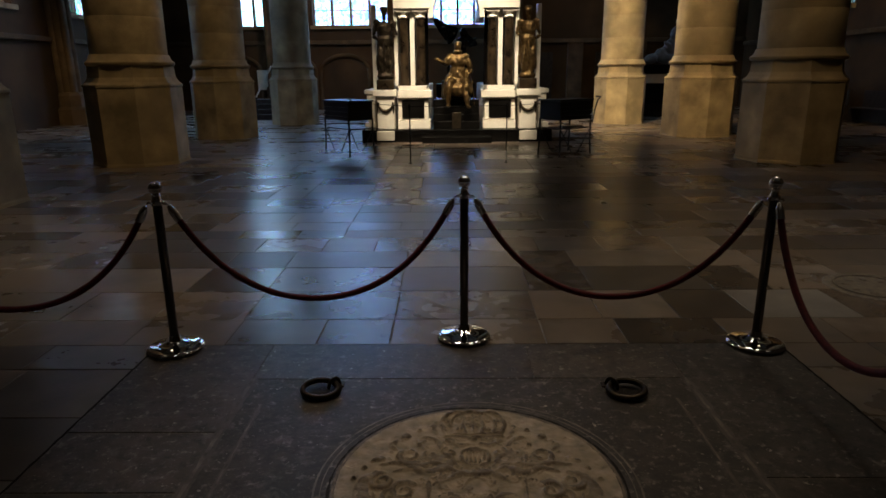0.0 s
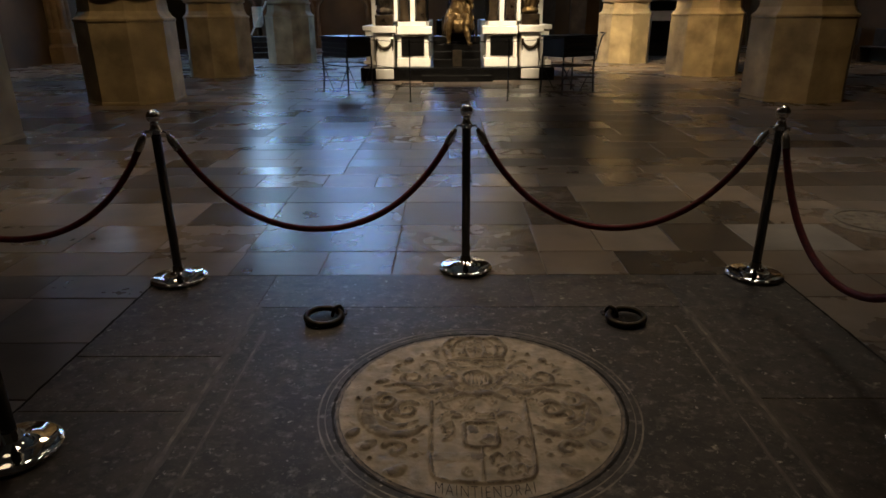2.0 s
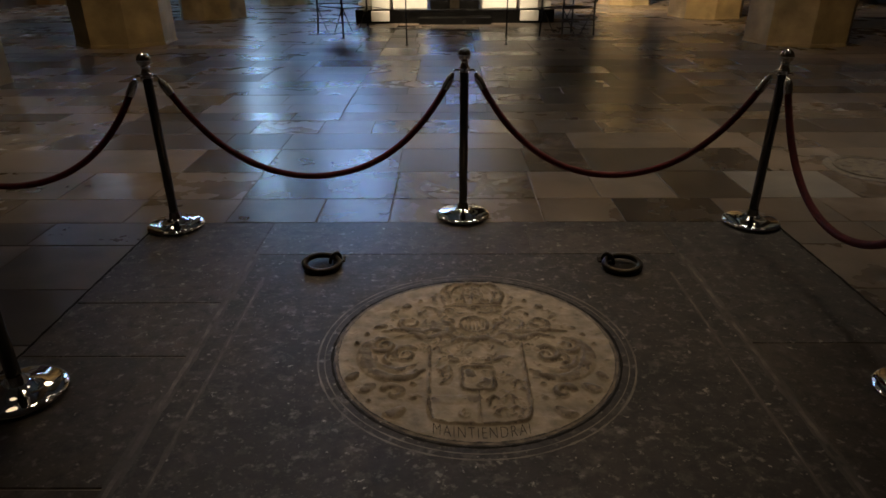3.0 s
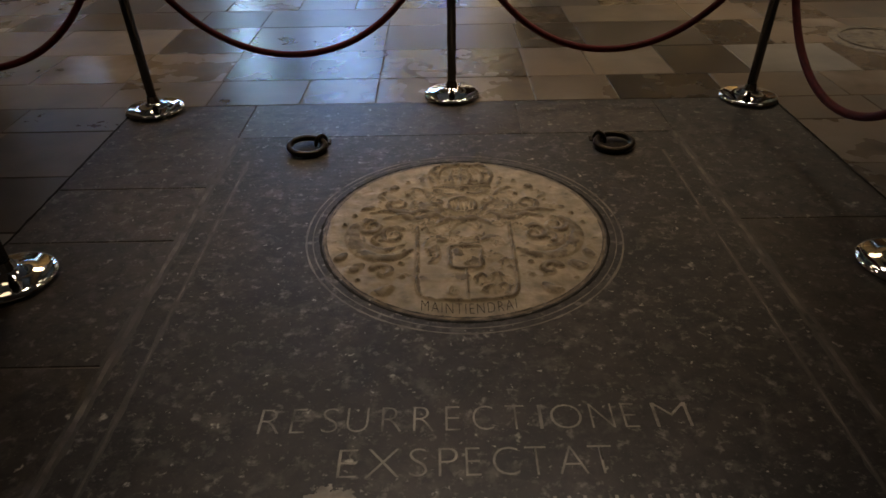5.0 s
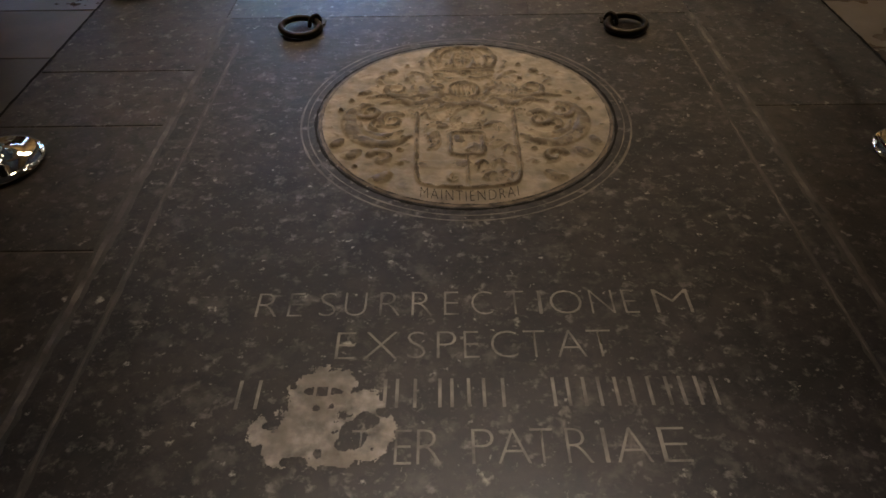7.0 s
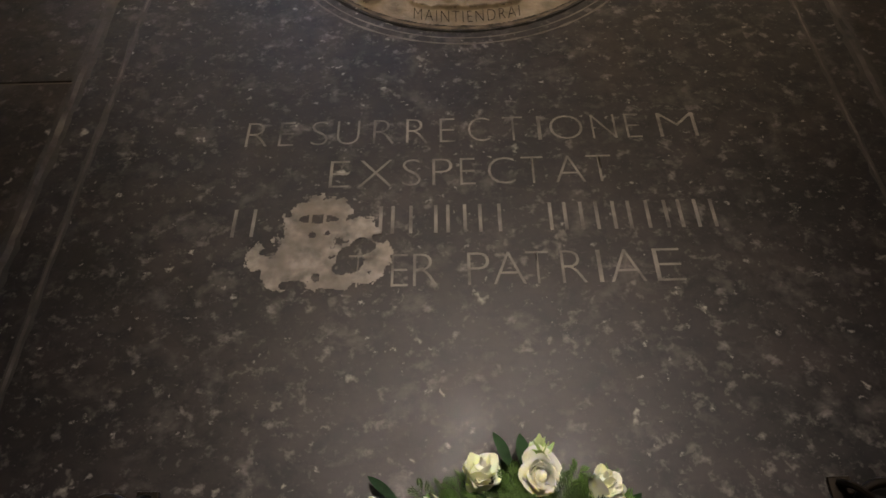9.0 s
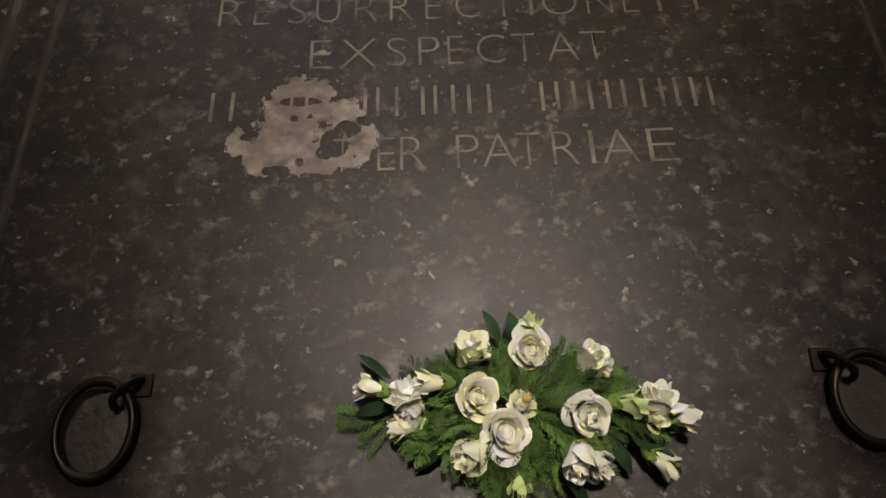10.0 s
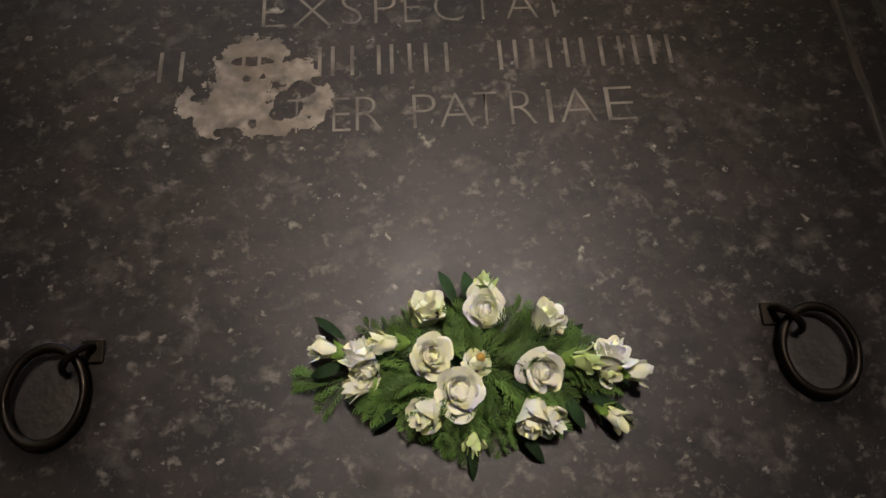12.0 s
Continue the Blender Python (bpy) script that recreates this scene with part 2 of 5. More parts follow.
M = {
    "sandstone": material("sandstone", (0.38, 0.29, 0.165), 0.85, mottle=0.45, scale=2.2, grain=40, bump=0.35, tint=(0.20, 0.155, 0.095), bump_dist=0.02),
    "plaster": material("wall_plaster", (0.085, 0.045, 0.016), 0.9, mottle=0.45, scale=0.8, grain=30, bump=0.3, tint=(0.055, 0.030, 0.012), bump_dist=0.02),
    # sandstone darkened for the aisles; their dimness is in the colour
    "dimmed_aisle_stone": material("dimmed_aisle_stone", (0.15, 0.095, 0.048), 0.9, mottle=0.5, scale=2.0, grain=35, bump=0.35, tint=(0.07, 0.045, 0.022), bump_dist=0.02),
    # unseen ceiling, kept dark so that it bounces little light
    "vault": material("vault_plaster", (0.075, 0.055, 0.036), 0.9, mottle=0.2, scale=0.5, bump=0.1),
    "flag": material("bluestone_flag", (0.125, 0.098, 0.076), 0.24, mottle=0.45, scale=3.5, grain=55, bump=0.16, per_object=0.62, rough_var=0.09, spec=0.5, tint=(0.13, 0.090, 0.060), bump_dist=0.006),
    "flag_far": material("bluestone_flag_far", (0.125, 0.098, 0.076), 0.24, mottle=0.45, scale=3.5, grain=55, bump=0.16, island=0.62, rough_var=0.09, spec=0.5, tint=(0.13, 0.090, 0.060), bump_dist=0.006),
    "pale_flag": material("pale_flag", (0.20, 0.175, 0.15), 0.35, mottle=0.2, scale=5, bump=0.15),
    "mortar": material("joint_mortar", (0.16, 0.14, 0.115), 0.95, mottle=0.8, scale=1.3, grain=70, bump=0.3, tint=(0.035, 0.03, 0.027)),
    "slab": material("dark_limestone", (0.0272, 0.0202, 0.0172), 0.46, mottle=0.7, scale=9, grain=38, bump=0.35, spec=0.36, spots=FLECKS, dark_marks=DARK_MARKS, tint=(0.017, 0.013, 0.0115), rough_var=0.05, bump_dist=0.004),
    "border": material("border_limestone", (0.044, 0.032, 0.025), 0.38, spec=0.38, mottle=0.6, scale=7, grain=38, bump=0.3, spots=FLECKS[2:], tint=(0.035, 0.029, 0.023), per_object=0.2, rough_var=0.08, bump_dist=0.004),
    "edge_soft": material("soft_edge_stone", (0.052, 0.042, 0.033), 0.55, mottle=0.6, scale=7, grain=38, bump=0.3, tint=(0.036, 0.029, 0.023)),
    "edge": material("faint_edge_stone", (0.105, 0.086, 0.068), 0.6, mottle=0.9, scale=11, grain=40, bump=0.3, tint=(0.045, 0.036, 0.029)),
    "worn": material("worn_edge_stone", (0.135, 0.113, 0.088), 0.6, mottle=0.7, scale=7, grain=50, bump=0.3),
    "field": material("tan_limestone", (0.228, 0.185, 0.136), 0.65, mottle=0.45, scale=16, grain=60, bump=0.7, tint=(0.160, 0.124, 0.084), bump_dist=0.007),
    "carved": material("carved_limestone", (0.120, 0.093, 0.065), 0.65, mottle=0.7, scale=20, grain=70, bump=0.5, bump_dist=0.004),
    "letter": material("cut_letter_stone", (0.192, 0.167, 0.138), 0.75, mottle=0.85, scale=14, grain=80, bump=0.3),
    "patch": material("pale_mortar_patch", (0.265, 0.23, 0.19), 0.8, mottle=0.75, scale=26, grain=80, bump=0.5, tint=(0.17, 0.14, 0.105), bump_dist=0.006),
    "iron": material("blackened_bronze", (0.024, 0.018, 0.012), 0.36, metal=0.8, mottle=0.5, scale=22, grain=90, bump=0.2, bump_dist=0.003),
    # near-black tone for the groove ring, motto and open joints
    "near_black": material("near_black_stone", (0.010, 0.008, 0.0066), 0.75, spec=0.15, mottle=0.5, scale=12, grain=70, bump=0.2),
    "hollow": material("brown_hollow", (0.034, 0.027, 0.020), 0.42, mottle=0.6, scale=14, grain=60, bump=0.4, tint=(0.018, 0.014, 0.011)),
    "chrome": material("polished_chrome", (0.88, 0.88, 0.88), 0.05, metal=1.0, mottle=0.03, scale=8, bump=0.0),
    "nickel": material("satin_nickel", (0.95, 0.94, 0.92), 0.27, metal=1.0, mottle=0.05, scale=8, bump=0.0),
    "tubechrome": material("brushed_chrome_post", (0.15, 0.15, 0.155), 0.16, metal=1.0, mottle=0.05, scale=8, bump=0.0),
    "velvet": material("red_velvet", (0.105, 0.003, 0.006), 0.9, mottle=0.35, scale=30, grain=300, bump=0.3, sheen=0.05, bump_dist=0.002),
    "marble": material("white_marble", (0.78, 0.73, 0.64), 0.35, mottle=0.1, scale=4, grain=30, bump=0.05),
    "black": material("black_marble", (0.005, 0.0045, 0.0042), 0.22, spec=0.22, mottle=0.5, scale=5, bump=0.03),
    "veined": material("dark_veined_marble", (0.016, 0.011, 0.007), 0.2, spec=0.3, mottle=0.8, scale=9, bump=0.05, tint=(0.045, 0.030, 0.017)),
    "bronze": material("gilt_bronze", (0.13, 0.082, 0.034), 0.48, metal=0.9, mottle=0.5, scale=12, grain=40, bump=0.2),
    "darkbronze": material("dark_bronze", (0.04, 0.029, 0.018), 0.5, metal=0.8, mottle=0.5, scale=12, bump=0.2),
    "steel": material("black_steel", (0.02, 0.02, 0.022), 0.4, metal=0.6, mottle=0.2, bump=0.0),
    "lead": material("window_lead", (0.03, 0.03, 0.035), 0.6, mottle=0.2, bump=0.0),
    "wood": material("dark_oak", (0.035, 0.024, 0.016), 0.5, mottle=0.5, scale=8, bump=0.2),
    "petal": material("ivory_petal", (0.96, 0.95, 0.76), 0.5, mottle=0.05, scale=40, grain=160, bump=0.1, per_object=0.05, subsurface=0.8, tint=(0.80, 0.86, 0.50), bump_dist=0.002),
    "petal_white": material("white_petal", (0.96, 0.96, 0.81), 0.5, mottle=0.05, scale=40, grain=160, bump=0.1, per_object=0.05, subsurface=0.8, bump_dist=0.002),
    "petal_green": material("lime_petal", (0.62, 0.76, 0.34), 0.55, mottle=0.12, scale=40, grain=160, bump=0.1, subsurface=0.7, tint=(0.80, 0.84, 0.52), bump_dist=0.002),
    "sepal": material("pale_green_sepal", (0.22, 0.36, 0.07), 0.5, mottle=0.3, scale=40, bump=0.1),
    "fern": material("fern_green", (0.115, 0.205, 0.048), 0.5, mottle=0.4, scale=30, grain=120, bump=0.1, per_object=0.55),
    "leaf": material("dark_leaf", (0.020, 0.046, 0.016), 0.8, spec=0.2, mottle=0.4, scale=30, grain=120, bump=0.1, per_object=0.3),
    "amber": material("amber_heart", (0.50, 0.30, 0.06), 0.45, mottle=0.4, scale=60, bump=0.2),
}


def glass(name, colour):
    m = bpy.data.materials.new(name)
    m.use_nodes = True
    n, l = m.node_tree.nodes, m.node_tree.links
    n.remove(n["Principled BSDF"])
    tr, gl, mx = n.new("ShaderNodeBsdfTransparent"), n.new("ShaderNodeBsdfGlossy"), n.new("ShaderNodeMixShader")
    rnd = n.new("ShaderNodeObjectInfo")
    vor = n.new("ShaderNodeTexVoronoi")
    geo = n.new("ShaderNodeNewGeometry")
    vor.inputs["Scale"].default_value = 8.0
    l.new(geo.outputs["Position"], vor.inputs["Vector"])
    hue = n.new("ShaderNodeMix")
    hue.data_type, hue.blend_type = "RGBA", "MIX"
    hue.inputs[0].default_value = 0.36
    hue.inputs[6].default_value = (*colour, 1)
    l.new(vor.outputs["Color"], hue.inputs[7])
    l.new(hue.outputs[2], tr.inputs[0])
    gl.inputs["Roughness"].default_value = 0.1
    mx.inputs[0].default_value = 0.05
    l.new(tr.outputs[0], mx.inputs[1])
    l.new(gl.outputs[0], mx.inputs[2])
    l.new(mx.outputs[0], n["Material Output"].inputs[0])
    return m


def glow(name, colour, strength):
    m = bpy.data.materials.new(name)
    m.use_nodes = True
    n, l = m.node_tree.nodes, m.node_tree.links
    n.remove(n["Principled BSDF"])
    e = n.new("ShaderNodeEmission")
    e.inputs[0].default_value, e.inputs[1].default_value = (*colour, 1), strength
    l.new(e.outputs[0], n["Material Output"].inputs[0])
    return m


M["glass"] = glass("stained_glass", (0.62, 0.62, 0.72))
# clearest glass, so this window throws a stronger streak on the floor
M["clear_glass"] = glass("pale_stained_glass", (1.0, 1.0, 1.0))
# darker glass that holds back the left windows' daylight
M["dim_glass"] = glass("dimmed_stained_glass", (0.55, 0.50, 0.52))
M["daylight"] = glow("daylight_sky", (0.38, 0.63, 1.0), 22.0)


# ---- building helpers ----
def finish(bm, name, mat, smooth=False):
    me = bpy.data.meshes.new(name)
    bmesh.ops.recalc_face_normals(bm, faces=bm.faces)
    bm.to_mesh(me)
    bm.free()
    me.materials.append(mat)
    if smooth:
        me.shade_smooth()
        me.set_sharp_from_angle(angle=radians(42))
    return me


def part(name, bm, mat, parent=None, label="", smooth=False, m=None):
    me = bm if isinstance(bm, bpy.types.Mesh) else finish(bm, name, mat, smooth)
    ob = new(name, me)
    if parent:
        ob.parent = parent
    if m is not None:
        ob.matrix_basis = m
    if label:
        ob["label"] = label
    return ob


def thing(name, label, category, at=(0, 0, 0), group="", kind=""):
    ob = new(name)
    ob.location = at
    ob.empty_display_size = 0.1
    return tagged(ob, label, category, group, kind)


def box(bm, x0, x1, y0, y1, z0, z1, bevel=0.0):
    vs = bmesh.ops.create_cube(bm, size=1.0)["verts"]
    for v in vs:
        v.co = Vector((x0 if v.co.x < 0 else x1, y0 if v.co.y < 0 else y1, z0 if v.co.z < 0 else z1))
    if bevel:
        es = list({e for v in vs for e in v.link_edges})
        bmesh.ops.bevel(bm, geom=es, offset=bevel, segments=2, profile=0.5, affect="EDGES")
    return bm


def boxed(*a, **k):
    return box(bmesh.new(), *a, **k)


def lathe(bm, profile, segs=24, at=(0, 0, 0), turn=0.0, squash=1.0):
    rings = []
    for r, z in profile:
        rings.append([bm.verts.new((at[0] + r * math.cos(turn + 2 * math.pi * i / segs), at[1] + squash * r * math.sin(turn + 2 * math.pi * i / segs), at[2] + z)) for i in range(segs)])
    for a, b in zip(rings, rings[1:]):
        for i in range(segs):
            bm.faces.new((a[i], a[(i + 1) % segs], b[(i + 1) % segs], b[i]))
    bm.faces.new(rings[0][::-1])
    bm.faces.new(rings[-1])
    return bm


def tube(bm, pts, r, segs=10, taper=None):
    pts = [Vector(p) for p in pts]
    rings = []
    side = None
    for i, p in enumerate(pts):
        d = (pts[min(i + 1, len(pts) - 1)] - pts[max(i - 1, 0)]).normalized()
        if side is None:
            side = d.orthogonal().normalized()
        side = (side - d * side.dot(d)).normalized()
        up = d.cross(side)
        rr = r * (taper(i / (len(pts) - 1)) if taper else 1)
        rings.append([bm.verts.new(p + rr * (math.cos(2 * math.pi * k / segs) * side + math.sin(2 * math.pi * k / segs) * up)) for k in range(segs)])
    for a, b in zip(rings, rings[1:]):
        for k in range(segs):
            bm.faces.new((a[k], a[(k + 1) % segs], b[(k + 1) % segs], b[k]))
    bm.faces.new(rings[0][::-1])
    bm.faces.new(rings[-1])
    return bm


def ball(bm, at, r, scale=(1, 1, 1), turn=(0, 0, 0), u=14, v=9):
    m = Matrix.Translation(at) @ Euler([radians(a) for a in turn]).to_matrix().to_4x4() @ Matrix.Diagonal((*scale, 1))
    bmesh.ops.create_uvsphere(bm, u_segments=u, v_segments=v, radius=r, matrix=m)
    return bm


def torus(bm, at, big, small, segs=36, ring=10, squash=1.0, a0=0.0, a1=360.0):
    closed = a1 - a0 >= 360
    count = segs if closed else segs + 1
    rows = []
    for i in range(count):
        a = radians(a0 + (a1 - a0) * i / segs)
        c, s = math.cos(a), math.sin(a)
        rows.append([bm.verts.new((at[0] + c * (big + small * math.cos(2 * math.pi * k / ring)), at[1] + squash * s * (big + small * math.cos(2 * math.pi * k / ring)), at[2] + small * math.sin(2 * math.pi * k / ring))) for k in range(ring)])
    for i in range(count if closed else count - 1):
        a, b = rows[i], rows[(i + 1) % count]
        for k in range(ring):
            bm.faces.new((a[k], b[k], b[(k + 1) % ring], a[(k + 1) % ring]))
    if not closed:
        bm.faces.new(rows[0])
        bm.faces.new(rows[-1][::-1])
    return bm


# ---- walls, vault, windows ----
def structure(name, bm, mat, label, category, smooth=False):
    return tagged(part(name, bm, mat, smooth=smooth), label, category, kind="structure")


SILL, HEAD, TOP = 3.6, 12.5, 17.0
BACK, SIDE, REAR = 29.9, 12.9, -10.0
windows_back = [(-9.35, -7.35), (-6.05, -2.75), (-1.15, 1.75)]
windows_left = [(18.3, 20.25), (23.15, 25.6)]
windows_right = [(22.3, 23.3)]


def wall(name, axis, at, lo, hi, openings, outward, label):
    """One wall with thickness and window openings that go through it."""
    bm = bmesh.new()
    a, b = sorted((at, at + outward * 0.7))

    def block(p, q, z0, z1):
        if axis == "y":
            box(bm, p, q, a, b, z0, z1)
        else:
            box(bm, a, b, p, q, z0, z1)

    block(lo, hi, -0.2, SILL)
    block(lo, hi, HEAD, TOP)
    edges = [lo] + [v for o in openings for v in o] + [hi]
    for p, q in zip(edges[::2], edges[1::2]):
        block(p, q, SILL, HEAD)
    return structure(name, bm, M["plaster"], label, "wall")


wall("wall_north", "y", BACK, -SIDE - 0.7, SIDE + 0.7, windows_back, 1, "brown plastered church wall with tall window openings")
wall("wall_west", "x", -SIDE, REAR, BACK, windows_left, -1, "brown plastered aisle wall with tall window openings")
wall("wall_east", "x", SIDE, REAR, BACK, windows_right, 1, "brown plastered aisle wall with tall window openings")
structure("wall_south", boxed(-SIDE - 0.7, SIDE + 0.7, REAR - 0.7, REAR, -0.2, TOP), M["plaster"], "plain plastered wall that closes the church", "wall")
structure("ceiling", boxed(-SIDE - 0.7, SIDE + 0.7, REAR - 0.7, BACK + 0.7, TOP, TOP + 0.3), M["vault"], "dark plastered church ceiling, out of view", "ceiling")


def window(name, axis, at, lo, hi, outward, lights, glazing=None):
    ob = thing(name, "tall leaded stained glass church window with stone mullions", "window", kind="structure")

    def place(bm, p, q, d0, d1, z0, z1):
        s, e = sorted((at + outward * d0, at + outward * d1))
        if axis == "y":
            box(bm, p, q, s, e, z0, z1)
        else:
            box(bm, s, e, p, q, z0, z1)
        return bm

    glazing = glazing or M["glass"]
    step = (hi - lo) / lights
    for i in range(lights):
        z = SILL
        while z < HEAD - 0.1:
            pane = part("pane", place(bmesh.new(), lo + i * step + 0.04, lo + (i + 1) * step - 0.04, 0.30, 0.31, z + 0.02, min(z + 1.28, HEAD)), glazing, ob)
            pane.visible_shadow = False
            z += 1.3
    for i in range(lights + 1):
        x = lo + i * step
        part("mullion", place(bmesh.new(), max(lo, x - 0.05), min(hi, x + 0.05), 0.22, 0.40, SILL, HEAD), M["sandstone"], ob)
    z = SILL + 0.65
    while z < HEAD - 0.2:
        part("glazing_bar", place(bmesh.new(), lo, hi, 0.27, 0.295, z - 0.012, z + 0.012), M["lead"], ob)
        z += 0.65
    sill = place(bmesh.new(), lo - 0.1, hi + 0.1, -0.12, 0.2, SILL - 0.14, SILL + 0.004)
    part("sill", sill, M["sandstone"], ob)
    sky_bm = place(bmesh.new(), lo - 0.6, hi + 0.6, 0.9, 0.92, SILL - 0.5, HEAD + 0.3)
    tagged(part("backdrop", sky_bm, M["daylight"]), "plain bright daylight sky outside a window", "sky", kind="structure")


count = 0
for lo, hi in windows_back:
    count += 1
    window(f"window_{count}", "y", BACK, lo, hi, 1, 4 if hi - lo > 2.5 else 3, M["clear_glass"] if hi < -7 else None)
for lo, hi in windows_left:
    count += 1
    window(f"window_{count}", "x", -SIDE, lo, hi, -1, 3, M["dim_glass"])
for lo, hi in windows_right:
    count += 1
    window(f"window_{count}", "x", SIDE, lo, hi, 1, 3)

# string course and blind arches along the aisle walls
structure("trim", boxed(-SIDE, SIDE, BACK - 0.14, BACK, 2.81, 2.98, bevel=0.03), M["dimmed_aisle_stone"], "moulded stone string course under the windows", "string course")
structure("trim", boxed(-SIDE, -SIDE + 0.14, REAR, BACK - 0.14, 2.62, 2.78, bevel=0.03), M["dimmed_aisle_stone"], "moulded stone string course under the windows", "string course")
structure("trim", boxed(SIDE - 0.14, SIDE, REAR, BACK - 0.14, 2.62, 2.78, bevel=0.03), M["dimmed_aisle_stone"], "moulded stone string course under the windows", "string course")


def arch_band(x, y, turn, width, spring, rise):
    bm = bmesh.new()
    pts = [(-width / 2, 0, 0)] + [(-width / 2 * math.cos(math.pi * i / 16), 0, spring + rise * math.sin(math.pi * i / 16)) for i in range(17)] + [(width / 2, 0, 0)]
    tube(bm, pts, 0.09, 8)
    ob = structure("trim", bm, M["dimmed_aisle_stone"], "moulded blind arch on the aisle wall", "blind arch", smooth=True)
    ob.matrix_basis = pose(x, y, 0, 0, 0, turn)


for x in (-9.55, -7.1, -4.72, -2.33):
    arch_band(x, BACK - 0.03, 0, 2.17, 1.6, 0.75)
for y in (13.0, 16.4):
    arch_band(-SIDE + 0.03, y, 90, 2.2, 1.5, 0.85)
# flat dark panels: the shade of the wall niches put into colour
for x in (4.0, 6.9, 9.55):
    structure("niche", boxed(x - 0.5, x + 0.5, BACK - 0.05, BACK - 0.003, 0.0, 2.4), M["wood"], "flat dark panel for a shaded niche in the far wall", "panel")
for x in (5.46, 8.2):
    structure("pilaster", boxed(x - 0.33, x + 0.33, BACK - 0.35, BACK, 0.0, 2.81, bevel=0.03), M["dimmed_aisle_stone"], "plain brown stone wall pilaster", "pilaster")


def wall_shaft(x, y):
    """Clustered wall shafts between the windows."""
    ob = thing("wall_shaft", "clustered sandstone wall shaft with stepped base", "shaft", (x, y, 0), "shafts along the aisle walls")
    bm = bmesh.new()
    lathe(bm, [(0.52, 0), (0.52, 0.5), (0.42, 0.6), (0.42, 0.95), (0.36, 1.05)], 8, turn=math.pi / 8)
    part("base", bm, M["dimmed_aisle_stone"], ob)
    for dx, dy, r in ((0, 0, 0.24), (0.2, -0.16, 0.1), (-0.2, -0.16, 0.1), (0.2, 0.16, 0.1), (-0.2, 0.16, 0.1)):
        part("shaft", lathe(bmesh.new(), [(r, 1.05), (r, TOP)], 14, (dx, dy, 0)), M["dimmed_aisle_stone"], ob, smooth=True)
    return ob


for x, y in ((-12.6, 15.5), (-12.6, 22.0), (-7.78, 29.55), (12.6, 17.6), (12.6, 24.9), (2.78, 29.6)):
    wall_shaft(x, y)


# ---- pillars of the choir ----
def pillar(x, y, r, turn, label):
    ob = thing("pillar", label, "pillar", (x, y, 0), "pillars round the choir")
    t = radians(22.5 + turn)
    part("plinth", lathe(bmesh.new(), [(r * 1.015, 0), (r * 1.015, 0.04), (r, 0.06), (r, 1.355)], 8, turn=t), M["sandstone"], ob)
    part("base_moulding", lathe(bmesh.new(), [(r, 1.359), (r * 1.02, 1.37), (r * 1.02, 1.405), (r * 0.95, 1.45), (r * 0.89, 1.53), (r * 0.87, 1.74)], 8, turn=t), M["sandstone"], ob)
    part("torus_moulding", lathe(bmesh.new(), [(r * 0.80, 1.71), (r * 0.885, 1.73), (r * 0.905, 1.755), (r * 0.905, 1.785), (r * 0.84, 1.83), (r * 0.80, 1.92)], 32), M["sandstone"], ob, smooth=True)
    z = 1.924
    while z < TOP:
        top = min(z + 0.62, TOP)
        part("drum", lathe(bmesh.new(), [(0.775 * r, z), (0.78 * r, z + 0.012), (0.78 * r, top - 0.014), (0.775 * r, top - 0.002)], 28), M["sandstone"], ob, smooth=True)
        z = top
    return ob


PILLAR = "round sandstone church pillar on an octagonal plinth"
for x, y, r, turn in ((-6.36, 8.33, 0.84, 0), (-5.82, 12.38, 0.82, 3.5), (-5.88, 17.2, 0.80, -18), (-5.10, 21.6, 0.75, -6),
                      (6.62, 8.45, 0.86, 0), (6.02, 12.2, 0.855, 11), (6.16, 16.9, 0.87, 17), (5.23, 20.95, 0.80, -22)):
    pillar(x, y, r, turn, PILLAR)

# ---- grave slab ----
SX, SY0, SY1 = 1.145, -0.9, 3.62
CX, CY, RX, RY = 0.007, 2.727, 0.560, 0.557
slab = thing("grave_slab", "large dark limestone grave slab with carved arms and Latin inscription", "gravestone")


def chamfered(bm, x0, x1, y0, y1, z0, z1, c):
    lo = [bm.verts.new(p) for p in ((x0, y0, z0), (x1, y0, z0), (x1, y1, z0), (x0, y1, z0))]
    mid = [bm.verts.new(p) for p in ((x0, y0, z1 - c), (x1, y0, z1 - c), (x1, y1, z1 - c), (x0, y1, z1 - c))]
    top = [bm.verts.new(p) for p in ((x0 + c, y0 + c, z1), (x1 - c, y0 + c, z1), (x1 - c, y1 - c, z1), (x0 + c, y1 - c, z1))]
    for a, b in ((lo, mid), (mid, top)):
        for i in range(4):
            bm.faces.new((a[i], a[(i + 1) % 4], b[(i + 1) % 4], b[i]))
    bm.faces.new(top)
    bm.faces.new(lo[::-1])
    return bm


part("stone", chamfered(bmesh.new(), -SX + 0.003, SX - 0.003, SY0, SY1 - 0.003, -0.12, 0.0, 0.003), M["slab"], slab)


def worn_line(p, q, width, seed, z=0.0014):
    """A ragged, worn line along a stone's edge."""
    rng = random.Random(seed)
    p, q = Vector(p), Vector(q)
    d = q - p
    n = Vector((-d.y, d.x)).normalized()
    bm = bmesh.new()
    steps = max(8, int(d.length / 0.03))
    last = None
    for i in range(steps + 1):
        c = p + d * (i / steps) + n * rng.uniform(-0.002, 0.002)
        w = width * rng.uniform(0.62, 1.0)
        pair = [bm.verts.new((*(c + n * w / 2), z)), bm.verts.new((*(c - n * w / 2), z))]
        if last:
            bm.faces.new((last[0], last[1], pair[1], pair[0]))
        last = pair
    return bm


